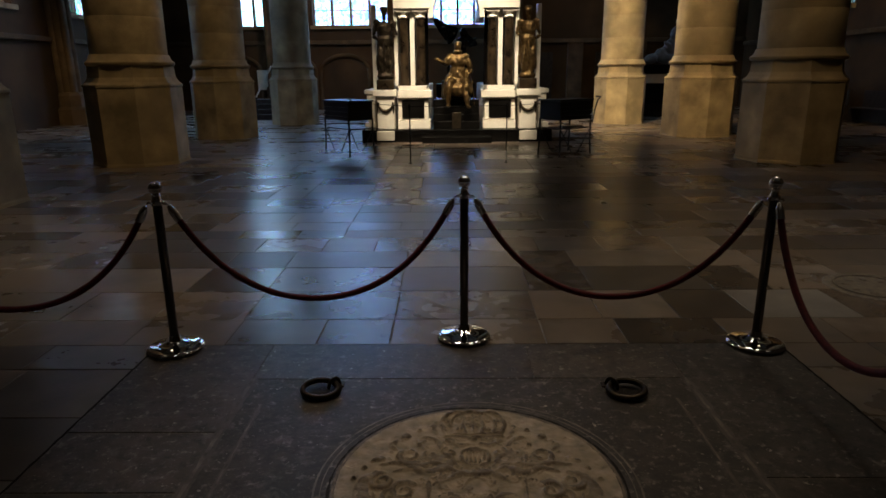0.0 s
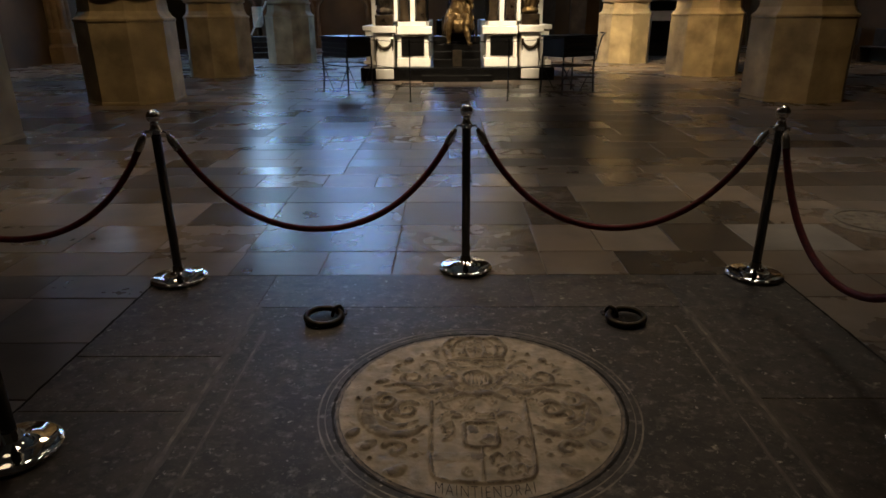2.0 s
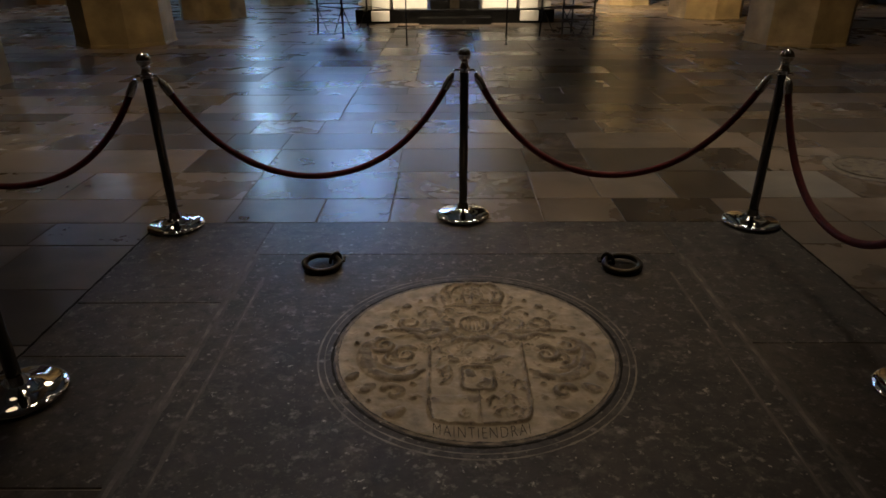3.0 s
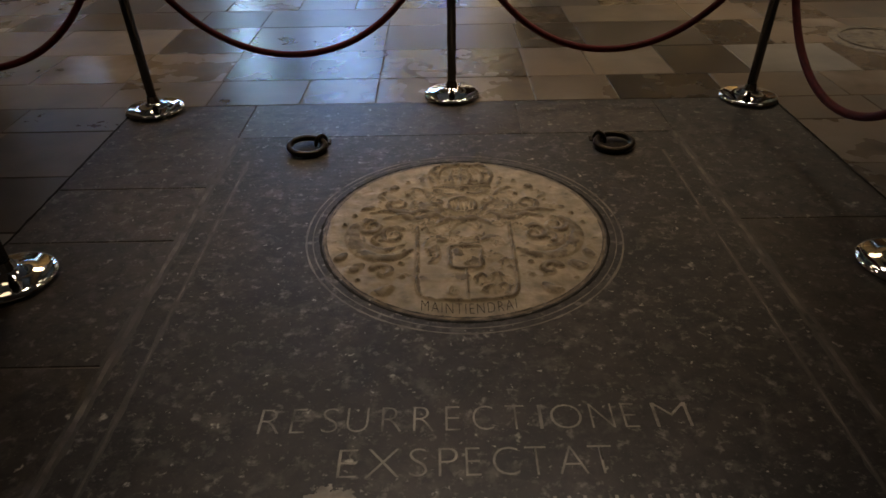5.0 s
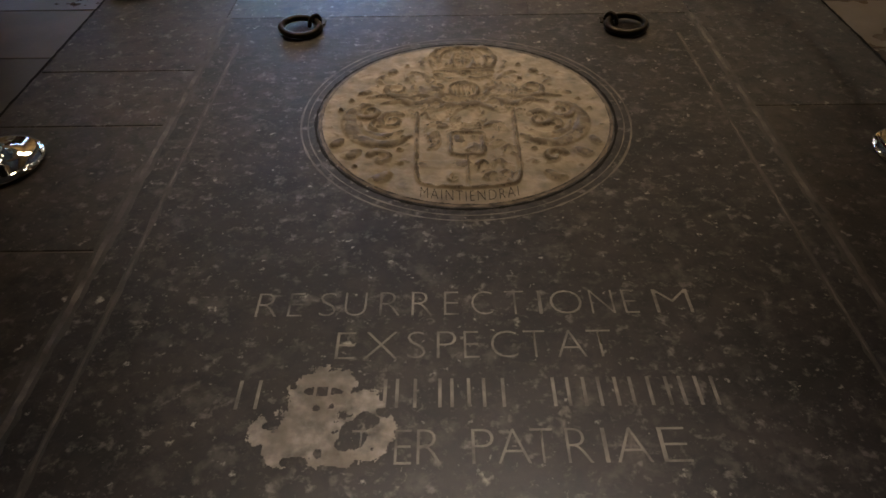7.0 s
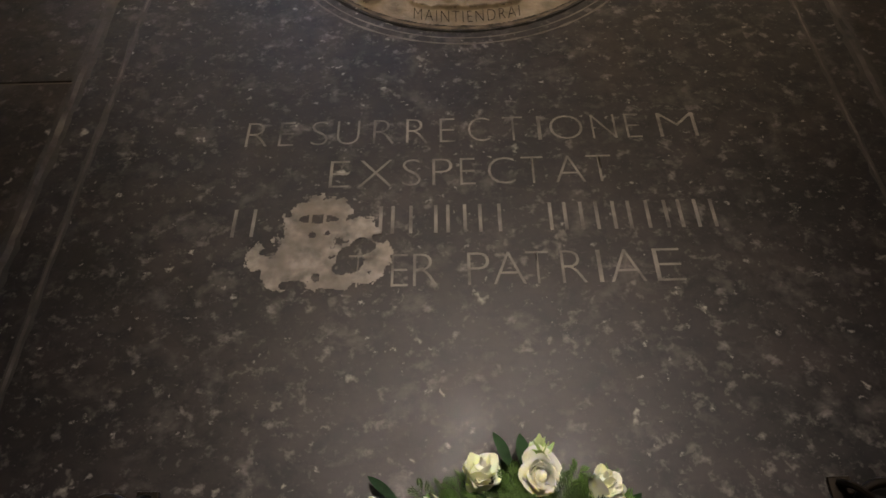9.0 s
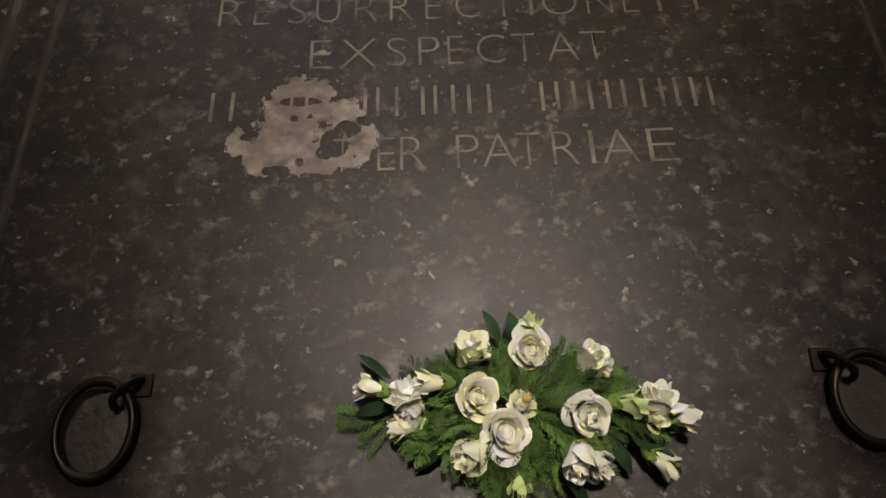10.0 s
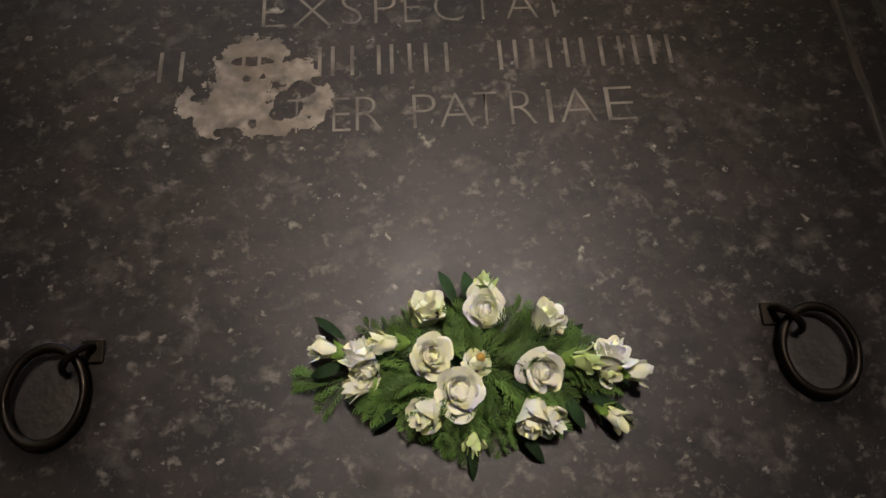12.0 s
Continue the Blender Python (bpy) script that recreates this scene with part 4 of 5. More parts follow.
# ---- barrier: posts and ropes ----
def barrier_post():
    ob = thing("barrier_post", "polished chrome rope barrier post with ball finial", "barrier post", group="posts round the grave")
    part("base", lathe(bmesh.new(), [(0.150, 0), (0.160, 0.004), (0.163, 0.012), (0.158, 0.020), (0.140, 0.027), (0.100, 0.034), (0.06, 0.043), (0.040, 0.055), (0.031, 0.085), (0.029, 0.09)], 56), M["chrome"], ob, "domed chrome base", smooth=True)
    part("tube", lathe(bmesh.new(), [(0.0255, 0.085), (0.0255, 0.865)], 28), M["tubechrome"], ob, smooth=True)
    part("collar", lathe(bmesh.new(), [(0.026, 0.862), (0.033, 0.866), (0.034, 0.885), (0.028, 0.892), (0.022, 0.905), (0.020, 0.915), (0.027, 0.921), (0.018, 0.928)], 28), M["chrome"], ob, smooth=True)
    part("finial", lathe(bmesh.new(), [(0.014, 0.924)] + [(max(0.004, 0.037 * math.sin(math.pi * i / 14)), 0.960 - 0.037 * math.cos(math.pi * i / 14)) for i in range(2, 15)], 28), M["chrome"], ob, "chrome ball", smooth=True)
    for k in range(4):
        a = k * math.pi / 2
        bm = bmesh.new()
        tube(bm, [(0.03 * math.cos(a), 0.03 * math.sin(a), 0.875), (0.05 * math.cos(a), 0.05 * math.sin(a), 0.878), (0.058 * math.cos(a), 0.058 * math.sin(a), 0.868)], 0.006, 8)
        part("ring_hook", bm, M["chrome"], ob, smooth=True)
    return ob


POSTS = {"far_left": (-1.72, 4.01), "far_middle": (-0.01, 4.16), "far_right": (1.705, 4.04), "near_left": (-1.69, 2.43), "near_right": (1.63, 2.42), "outer_left": (-3.40, 3.83)}
post = None
for spot_at in POSTS.values():
    if post is None:
        post = barrier_post()
        post.matrix_basis = pose(*spot_at, 0)
    else:
        copy_thing(post, pose(*spot_at, 0, 0, 0, 17 * spot_at[0]))


def barrier_rope(p, q, lowest):
    p, q = Vector((*POSTS[p], 0)), Vector((*POSTS[q], 0))
    d = (q - p).normalized()
    p, q = p + d * 0.062, q - d * 0.062
    ob = thing("barrier_rope", "dark red velvet rope hanging between chrome posts", "rope", tuple((p + q) / 2), "ropes round the grave")
    mid = (p + q) / 2
    span = (q - p).length
    high = 0.862

    def at(s):
        k = 2.1
        c = (math.cosh(k * (2 * s - 1)) - 1) / (math.cosh(k) - 1)
        v = p.lerp(q, s) - mid
        return Vector((v.x, v.y, lowest + (high - lowest) * c))

    part("velvet", tube(bmesh.new(), [at(0.026 + 0.948 * i / 44) for i in range(45)], 0.0185, 12), M["velvet"], ob, smooth=True)
    for s0, s1 in ((0.0, 0.030), (1.0, 0.970)):
        tip = tube(bmesh.new(), [at(s0 + (s1 - s0) * k / 6) for k in range(7)], 0.0225, 14, taper=lambda t: 0.45 if t < 0.12 else 0.72 if t < 0.3 else 1.0)
        part("end_cap", tip, M["nickel"], ob, "chrome rope end", smooth=True)
    return ob


barrier_rope("far_left", "far_middle", 0.285)
barrier_rope("far_middle", "far_right", 0.28)
barrier_rope("outer_left", "far_left", 0.285)
barrier_rope("near_right", "far_right", 0.30)

# ---- the canopied tomb ----
TX, TY, TK = 0.08, 15.85, 1.065
tomb = thing("canopied_tomb", "white marble canopied tomb with black marble columns", "tomb", (TX, TY, 0))
tomb.scale = (TK, TK, TK)


def tbox(name, mat, x0, x1, y0, y1, z0, z1, bevel=0.012, label="", parent=None):
    return part(name, boxed(x0, x1, y0, y1, z0, z1, bevel=bevel), M[mat], parent or tomb, label)


tbox("step", "black", -2.08, 2.08, -0.32, 4.6, 0.0, 0.27, label="black marble step")
tbox("step", "black", -0.75, 0.75, -0.62, -0.33, 0.0, 0.14, label="black marble step")
for s in (-1, 1):
    def sp(name, mat, a, b, y0, y1, z0, z1, bevel=0.012, label=""):
        x0, x1 = sorted((s * a, s * b))
        return tbox(name, mat, x0, x1, y0, y1, z0, z1, bevel, label)

    # corner pedestal, set at a slant towards the front
    sp("corner_foot", "marble", 1.36, 1.74, -0.42, -0.325, 0.05, 0.255)
    sp("corner_pedestal", "marble", 1.36, 1.74, -0.22, 0.30, 0.274, 0.98)
    sp("corner_cornice", "marble", 1.30, 1.82, -0.28, 0.34, 0.984, 1.12)
    sp("statue_block", "veined", 1.36, 1.74, -0.16, 0.26, 1.124, 1.34, label="dark veined marble block")
    # outer return of the base
    sp("base_block", "marble", 1.786, 2.0, 0.15, 4.2, 0.404, 1.02)
    sp("base_foot", "marble", 1.79, 2.06, 0.10, 4.3, 0.274, 0.40)
    sp("base_cornice", "marble", 1.83, 2.05, 0.12, 4.3, 1.024, 1.12)
    # panel block under the columns
    sp("base_foot", "marble", 0.58, 1.30, -0.12, 0.55, 0.274, 0.46)
    sp("base_block", "marble", 0.62, 1.29, -0.06, 0.5, 0.464, 0.94)
    sp("base_cornice", "marble", 0.54, 1.285, -0.14, 0.55, 0.944, 1.10)
    sp("base_step", "marble", 0.66, 1.27, -0.08, 0.5, 1.104, 1.20)
    sp("panel", "black", 0.71, 1.20, -0.085, -0.061, 0.50, 0.89, 0.004, "black marble panel")
    # columns and pilasters
    for k, x in enumerate((0.78, 1.14)):
        bm = bmesh.new()
        lathe(bm, [(0.135, 1.204), (0.135, 1.24), (0.115, 1.27), (0.118, 1.30), (0.105, 1.33), (0.105, 2.0), (0.095, 2.56), (0.10, 2.60)], 28, (s * x, 0.10, 0))
        part("column", bm, M["veined"], tomb, "dark polished marble column", smooth=True)
        bm = bmesh.new()
        lathe(bm, [(0.10, 2.604), (0.125, 2.62), (0.11, 2.66), (0.15, 2.72)], 28, (s * x, 0.10, 0))
        box(bm, s * x - 0.155, s * x + 0.155, -0.055, 0.255, 2.722, 2.78, bevel=0.008)
        part("capital", bm, M["marble"], tomb, "white marble capital", smooth=True)
    sp("pilaster", "marble", 0.905, 1.005, 0.06, 0.42, 1.204, 2.78, 0.006)
    sp("pilaster", "marble", 1.275, 1.35, 0.06, 0.42, 1.204, 2.78, 0.006)
    sp("wall_panel", "black", 0.62, 1.27, 0.424, 0.60, 1.204, 2.78, 0.004, "black marble back panel")
    sp("side_pilaster", "marble", 1.76, 1.86, 0.30, 0.46, 1.124, 2.9, 0.006)
    sp("entablature", "marble", 0.56, 1.34, -0.10, 0.62, 2.784, 3.05)
    sp("entablature_cornice", "marble", 0.50, 1.42, -0.18, 0.70, 3.054, 3.22)
    # garland on the corner pedestal
    bm = bmesh.new()
    pts = [(s * 1.55 + 0.16 * math.cos(math.pi * (1 + i / 14)), -0.235, 0.84 + 0.17 * math.sin(math.pi * (1 + i / 14))) for i in range(15)]
    tube(bm, pts, 0.030, 8, taper=lambda t: 0.6 + 0.6 * math.sin(math.pi * t))
    for e in (-1, 1):
        tube(bm, [(s * 1.55 + e * 0.16, -0.235, 0.86), (s * 1.55 + e * 0.175, -0.235, 0.72), (s * 1.55 + e * 0.165, -0.235, 0.62)], 0.028, 8, taper=lambda t: 1 - 0.6 * t)
    part("garland", bm, M["darkbronze"], tomb, "dark bronze garland", smooth=True)
    # rear columns and body
    for y in (2.0, 3.9):
        bm = bmesh.new()
        lathe(bm, [(0.13, 1.204), (0.105, 1.33), (0.10, 2.60), (0.15, 2.78)], 20, (s * 1.15, y, 0))
        part("column", bm, M["veined"], tomb, "dark polished marble column", smooth=True)
    sp("base_block", "marble", 0.62, 1.78, 0.56, 4.2, 0.274, 1.2)
    sp("entablature", "marble", 0.56, 1.34, 0.71, 4.3, 2.784, 3.05)

# the arch over the seat, its archivolt and the canopy above
bm = bmesh.new()
rows = []
for i in range(21):
    a = math.pi * i / 20
    rows.append([bm.verts.new((math.cos(a) * r, y, 2.60 + 0.85 * math.sin(a) * r / 0.56)) for r, y in ((0.50, -0.08), (0.60, -0.08), (0.60, 0.55), (0.50, 0.55))])
for a, b in zip(rows, rows[1:]):
    for k in range(4):
        bm.faces.new((a[k], a[(k + 1) % 4], b[(k + 1) % 4], b[k]))
part("arch", bm, M["marble"], tomb, smooth=True)
tbox("canopy", "marble", -1.45, 1.45, -0.20, 4.4, 3.70, 4.0)
# drum and roof are out of view, raised to block a window's reflection
tbox("canopy_drum", "marble", -1.25, 1.25, 0.0, 4.2, 4.004, 6.6, 0.03)
bm = bmesh.new()
lathe(bm, [(1.65, 6.604), (1.6, 6.75), (1.2, 7.2), (0.6, 7.6), (0.18, 8.2)], 4, (0, 2.1, 0), turn=math.pi / 4)
part("canopy_roof", bm, M["black"], tomb, "dark stone canopy roof")
for s in (-1, 1):
    x0, x1 = sorted((s * 0.62, s * 1.36))
    tbox("attic", "marble", x0, x1, -0.06, 0.6, 3.224, 3.696)
# steps and dais under the seat
for i in range(4):
    tbox("dais_step", "black", -0.52, 0.52, 0.02 + 0.16 * i, 1.4, 0.274 + 0.153 * i, 0.423 + 0.153 * i, 0.008, "black marble step")
tbox("dais_panel", "darkbronze", -0.10, 0.10, -0.02, 0.018, 0.274, 0.62, 0.006, "small bronze panel")
tbox("seat_block", "darkbronze", -0.34, 0.34, 0.72, 1.3, 0.888, 1.30, 0.02, "dark bronze seat")


def statue(name, label, at, shapes, mat, size):
    """A plain rounded figure, melted from simple forms into one skin."""
    bm = bmesh.new()
    for c, r, sc, turn in shapes:
        ball(bm, c, r, sc, turn, 12, 8)
    ob = part(name, bm, M[mat], None, smooth=True, m=pose(*at) @ Matrix.Scale(TK, 4))
    re = ob.modifiers.new("skin", "REMESH")
    re.mode, re.voxel_size, re.use_smooth_shade = "VOXEL", size, True
    folds = bpy.data.textures.new("folds", "CLOUDS")
    folds.noise_scale, folds.noise_depth = 0.09, 3
    dis = ob.modifiers.new("folds", "DISPLACE")
    dis.texture, dis.strength, dis.mid_level = folds, 0.045, 0.5
    sm = ob.modifiers.new("soften", "SMOOTH")
    sm.factor, sm.iterations = 0.5, 2
    return tagged(ob, label, "statue")


seated = [((0, 0.06, 0.10), 0.26, (1.15, 0.9, 0.9), (0, 0, 0)), ((0, 0.06, 0.40), 0.19, (1.0, 0.8, 1.5), (-6, 0, 0)), ((0, 0.03, 0.66), 0.17, (1.25, 0.78, 1.0), (0, 0, 0)), ((-0.17, 0.02, 0.76), 0.085, (1.1, 0.9, 0.8), (0, 0, 0)), ((0.17, 0.02, 0.76), 0.085, (1.1, 0.9, 0.8), (0, 0, 0)),
          ((0.0, -0.01, 0.98), 0.088, (0.88, 1.0, 1.2), (8, 0, 0)), ((0, 0.0, 0.86), 0.07, (1.5, 1.2, 0.7), (0, 0, 0)), ((0.0, 0.02, 1.04), 0.085, (1.0, 1.1, 0.6), (0, 0, 0)),
          ((-0.15, -0.20, 0.20), 0.105, (0.95, 2.2, 0.95), (8, 0, -14)), ((0.15, -0.20, 0.20), 0.105, (0.95, 2.2, 0.95), (8, 0, 18)),
          ((-0.21, -0.40, -0.05), 0.075, (0.9, 0.95, 3.2), (6, 5, 0)), ((0.17, -0.42, -0.08), 0.075, (0.9, 0.95, 3.4), (-8, -12, 0)), ((-0.20, -0.40, 0.10), 0.09, (0.9, 0.9, 1.1), (0, 0, 0)), ((0.19, -0.40, 0.10), 0.09, (0.9, 0.9, 1.1), (0, 0, 0)),
          ((-0.22, -0.50, -0.29), 0.055, (0.9, 2.0, 0.7), (0, 0, 0)), ((0.24, -0.53, -0.32), 0.055, (0.9, 2.0, 0.7), (0, 0, 14)),
          ((-0.24, -0.03, 0.66), 0.068, (1.3, 0.9, 1.9), (0, 42, 0)), ((-0.36, -0.14, 0.64), 0.055, (2.2, 1.2, 0.9), (0, 20, 30)), ((-0.47, -0.18, 0.70), 0.045, (1.2, 0.9, 0.9), (0, 0, 0)),
          ((0.25, -0.02, 0.60), 0.066, (1.0, 0.9, 2.2), (0, -16, 0)), ((0.29, -0.18, 0.44), 0.055, (1.0, 2.6, 0.95), (-12, 0, 0)), ((0.28, -0.34, 0.42), 0.045, (1, 1, 1), (0, 0, 0)),
          ((0.33, -0.40, 0.05), 0.022, (0.8, 0.8, 16.0), (0, -6, 0)), ((-0.24, 0.02, 0.14), 0.11, (0.8, 1.2, 2.6), (0, 10, 0)), ((0.25, 0.05, 0.20), 0.11, (0.7, 1.2, 2.9), (0, -8, 0)), ((0.0, -0.26, 0.04), 0.14, (1.3, 1.0, 1.1), (0, 0, 0))]
statue("statue", "gilt bronze seated figure under the canopy arch", (TX + 0.04, TY + 0.53, 1.06 * TK), seated, "bronze", 0.018)
standing = [((0, 0, 0.06), 0.15, (1.25, 1.0, 0.6), (0, 0, 0)), ((0.07, -0.02, 0.38), 0.10, (0.9, 1.0, 3.6), (0, 3, 0)), ((-0.08, -0.04, 0.38), 0.09, (0.9, 1.0, 3.8), (0, -5, 0)), ((0, 0.06, 0.36), 0.15, (1.1, 0.7, 2.4), (0, 0, 0)),
            ((0.01, 0, 0.78), 0.15, (1.15, 0.85, 1.1), (0, 6, 0)), ((0, 0, 1.02), 0.135, (1.15, 0.8, 1.4), (0, -4, 0)), ((-0.16, 0, 1.18), 0.07, (1.1, 0.9, 0.9), (0, 0, 0)), ((0.16, 0, 1.16), 0.07, (1.1, 0.9, 0.9), (0, 0, 0)), ((0, -0.02, 1.27), 0.05, (1, 1, 1.4), (0, 0, 0)),
            ((0.01, -0.03, 1.40), 0.082, (0.88, 1.0, 1.2), (0, 0, 8)), ((0.0, 0.02, 1.45), 0.08, (1.1, 1.1, 0.7), (0, 0, 0)), ((-0.21, -0.02, 1.03), 0.05, (0.95, 1.0, 2.8), (0, 12, 0)), ((-0.20, -0.13, 0.86), 0.045, (0.9, 2.8, 0.9), (-14, 0, -20)),
            ((0.22, -0.02, 1.02), 0.05, (0.95, 1.0, 2.8), (0, -14, 0)), ((0.21, -0.14, 0.92), 0.045, (1.0, 2.6, 1.0), (28, 0, 20)), ((0.16, 0.05, 0.60), 0.07, (0.7, 0.8, 6.0), (0, -5, 0)), ((-0.15, 0.05, 0.55), 0.06, (0.7, 0.8, 6.5), (0, 5, 0)),
            ((-0.02, -0.12, 0.56), 0.05, (0.6, 0.6, 6.0), (0, 8, 0)), ((0.10, -0.11, 0.42), 0.04, (0.6, 0.6, 7.0), (0, -4, 0)), ((0.24, -0.22, 1.06), 0.035, (0.8, 0.8, 4.0), (10, 10, 0))]
statue("statue", "dark bronze standing figure on a tomb corner", (TX - 1.55 * TK, TY + 0.04, 1.345 * TK), standing, "darkbronze", 0.016)
statue("statue", "gilt bronze standing figure on a tomb corner", (TX + 1.55 * TK, TY + 0.04, 1.345 * TK), [((-c[0], c[1], c[2]), r, sc, (t[0], -t[1], -t[2])) for c, r, sc, t in standing], "bronze", 0.016)
winged = [((0, 0, 0.1), 0.24, (1.2, 0.9, 1.2), (0, 0, 0)), ((0.03, 0, 0.55), 0.18, (1.0, 0.8, 2.4), (0, 8, 0)), ((0.08, 0, 1.0), 0.15, (1.3, 0.8, 1.1), (0, 0, 0)), ((0.12, 0, 1.28), 0.10, (1, 1, 1.2), (0, 0, 0)), ((0.0, 0, 0.35), 0.24, (1.3, 0.8, 1.6), (0, 0, 0)),
          ((0.34, 0, 1.05), 0.07, (2.6, 0.8, 0.8), (0, -35, 0))]
winged += [((-0.16 - 0.075 * i, 0.08, 1.20 + 0.060 * i), 0.075, (1.4 + 0.22 * i, 0.35, 3.4 - 0.42 * i), (0, 30 + 6 * i, 0)) for i in range(6)]
winged += [((0.24 + 0.05 * i, 0.08, 1.10 - 0.02 * i), 0.075, (1.2, 0.35, 3.0 - 0.4 * i), (0, -20 - 8 * i, 0)) for i in range(4)]
statue("statue", "black bronze winged figure behind the seat", (TX + 0.10, TY + 3.0 * TK, 1.20 * TK), winged, "black", 0.026)
tbox("rear_plinth", "black", -0.5, 0.5, 2.6, 3.4, 0.164, 1.2, 0.01, "black marble plinth")


# ---- display tables and slim posts round the tomb ----
def display_table(x, y, turn, half):
    """A black case on thin splayed legs, with a curved grip at one end."""
    ob = thing("display_table", "black steel display table with braced legs", "table", (x, y, 0), "tables beside the tomb")
    ob.rotation_euler = (0, 0, radians(turn))
    deep = 0.30
    part("top", boxed(-half, half, -deep, deep, 1.03, 1.06, bevel=0.008), M["steel"], ob)
    for k in range(4):
        part("slat", boxed(-half + 0.03, half - 0.03, -deep + 0.02, -deep + 0.05, 0.68 + 0.088 * k, 0.755 + 0.088 * k, bevel=0.006), M["steel"], ob)
    part("case", boxed(-half + 0.04, half - 0.04, -deep + 0.054, deep - 0.02, 0.68, 1.026, bevel=0.006), M["steel"], ob, "black closed case")
    part("shelf", boxed(-half + 0.06, half - 0.06, -deep + 0.06, deep - 0.06, 0.50, 0.52, bevel=0.004), M["steel"], ob)
    for sx in (-1, 1):
        for sy in (-1, 1):
            part("leg", tube(bmesh.new(), [(sx * (half - 0.04), sy * (deep - 0.03), 0.70), (sx * (half - 0.04), sy * (deep - 0.03), 0.3), (sx * (half - 0.03), sy * (deep - 0.01), 0.0)], 0.017, 8), M["steel"], ob, smooth=True)
            part("brace", tube(bmesh.new(), [(sx * (half - 0.05), sy * (deep - 0.03), 0.50), (sx * (half - 0.38), sy * (deep - 0.03), 0.05), (sx * (half - 0.42), sy * (deep - 0.03), 0.03)], 0.011, 6), M["steel"], ob, smooth=True)
    part("grip", tube(bmesh.new(), [(half - 0.02, -deep, 0.60), (half + 0.02, -deep - 0.01, 0.85), (half + 0.08, -deep - 0.02, 1.03), (half + 0.16, -deep - 0.02, 1.09), (half + 0.04, -deep - 0.01, 1.10)], 0.013, 6), M["steel"], ob, smooth=True)
    return ob


display_table(-2.12, 13.50, -50, 0.50)
display_table(2.17, 13.15, 37, 0.46)


def slim_post(x, y):
    ob = thing("slim_post", "thin black steel cord post in front of the tomb", "post", (x, y, 0), "slim posts before the tomb")
    part("rod", lathe(bmesh.new(), [(0.011, 0.012), (0.011, 1.02)], 12), M["steel"], ob, smooth=True)
    part("foot", lathe(bmesh.new(), [(0.03, 0), (0.03, 0.012), (0.012, 0.02)], 16), M["steel"], ob, smooth=True)
    part("cap", lathe(bmesh.new(), [(0.013, 1.02), (0.016, 1.03), (0.012, 1.045)], 12), M["steel"], ob, smooth=True)
    return ob


slim_post(-0.79, 11.9)
slim_post(0.92, 11.93)
for z in (1.0, 0.55):
    bm = tube(bmesh.new(), [(-1.86, 13.4, z), (-0.79, 11.885, z), (0.92, 11.915, z), (1.97, 12.95, z)], 0.006, 6)
    tagged(part("cord", bm, M["steel"], smooth=True), "thin dark cord strung between slim steel posts", "cord")

# ---- aisle furnishings ----
stair = thing("aisle_steps", "dark wooden steps up to a side door", "steps", (-7.2, 24.35, 0))
for i in range(4):
    part("tread", boxed(-1.6, 1.6, -0.6 + 0.3 * i, 0.9, 0.17 * i, 0.17 * i + 0.165, bevel=0.01), M["wood"], stair)
rail = thing("handrail", "pale wooden handrail beside the aisle steps", "handrail", (-6.6, 23.6, 0))
part("rail", tube(bmesh.new(), [(-0.35, 0, 0.78), (0.28, 0.0, 1.85)], 0.03, 8), M["marble"], rail, smooth=True)
part("upright", tube(bmesh.new(), [(-0.33, 0, 0.0), (-0.33, 0, 0.80)], 0.018, 8), M["steel"], rail, smooth=True)
part("upright", tube(bmesh.new(), [(0.27, 0, 0.0), (0.27, 0, 1.82)], 0.018, 8), M["steel"], rail, smooth=True)
plaque = thing("wall_tablet", "pale stone memorial tablet with pitched top", "tablet", (-8.15, 29.83, 0))
part("tablet", boxed(-0.5, 0.5, -0.06, 0.06, 0.9, 1.75, bevel=0.01), M["marble"], plaque)

for y in (15.2, 17.9):
    structure("door_panel", boxed(-SIDE + 0.003, -SIDE + 0.05, y - 0.9, y + 0.9, 0.0, 2.1), M["wood"], "dark oak panel in a blind arch", "panel")


def bench(x, y, turn):
    ob = thing("church_bench", "dark oak bench along the aisle wall", "bench", (x, y, 0), "benches along the aisle wall")
    ob.rotation_euler = (0, 0, radians(turn))
    part("seat", boxed(-0.9, 0.9, -0.2, 0.2, 0.42, 0.46, bevel=0.006), M["wood"], ob)
    part("backrest", boxed(-0.9, 0.9, 0.17, 0.21, 0.47, 0.95, bevel=0.006), M["wood"], ob)
    for e in (-1, 1):
        part("end_panel", boxed(e * 0.88 - 0.025, e * 0.88 + 0.025, -0.22, 0.22, 0.0, 0.419, bevel=0.005), M["wood"], ob)
    part("front_panel", boxed(-0.85, 0.85, 0.12, 0.15, 0.05, 0.41), M["wood"], ob)
    return ob


for y in (22.8, 25.4):
    bench(-12.3, y, 90)
for y in (17.0, 19.5, 22.0):
    bench(12.3, y, -90)

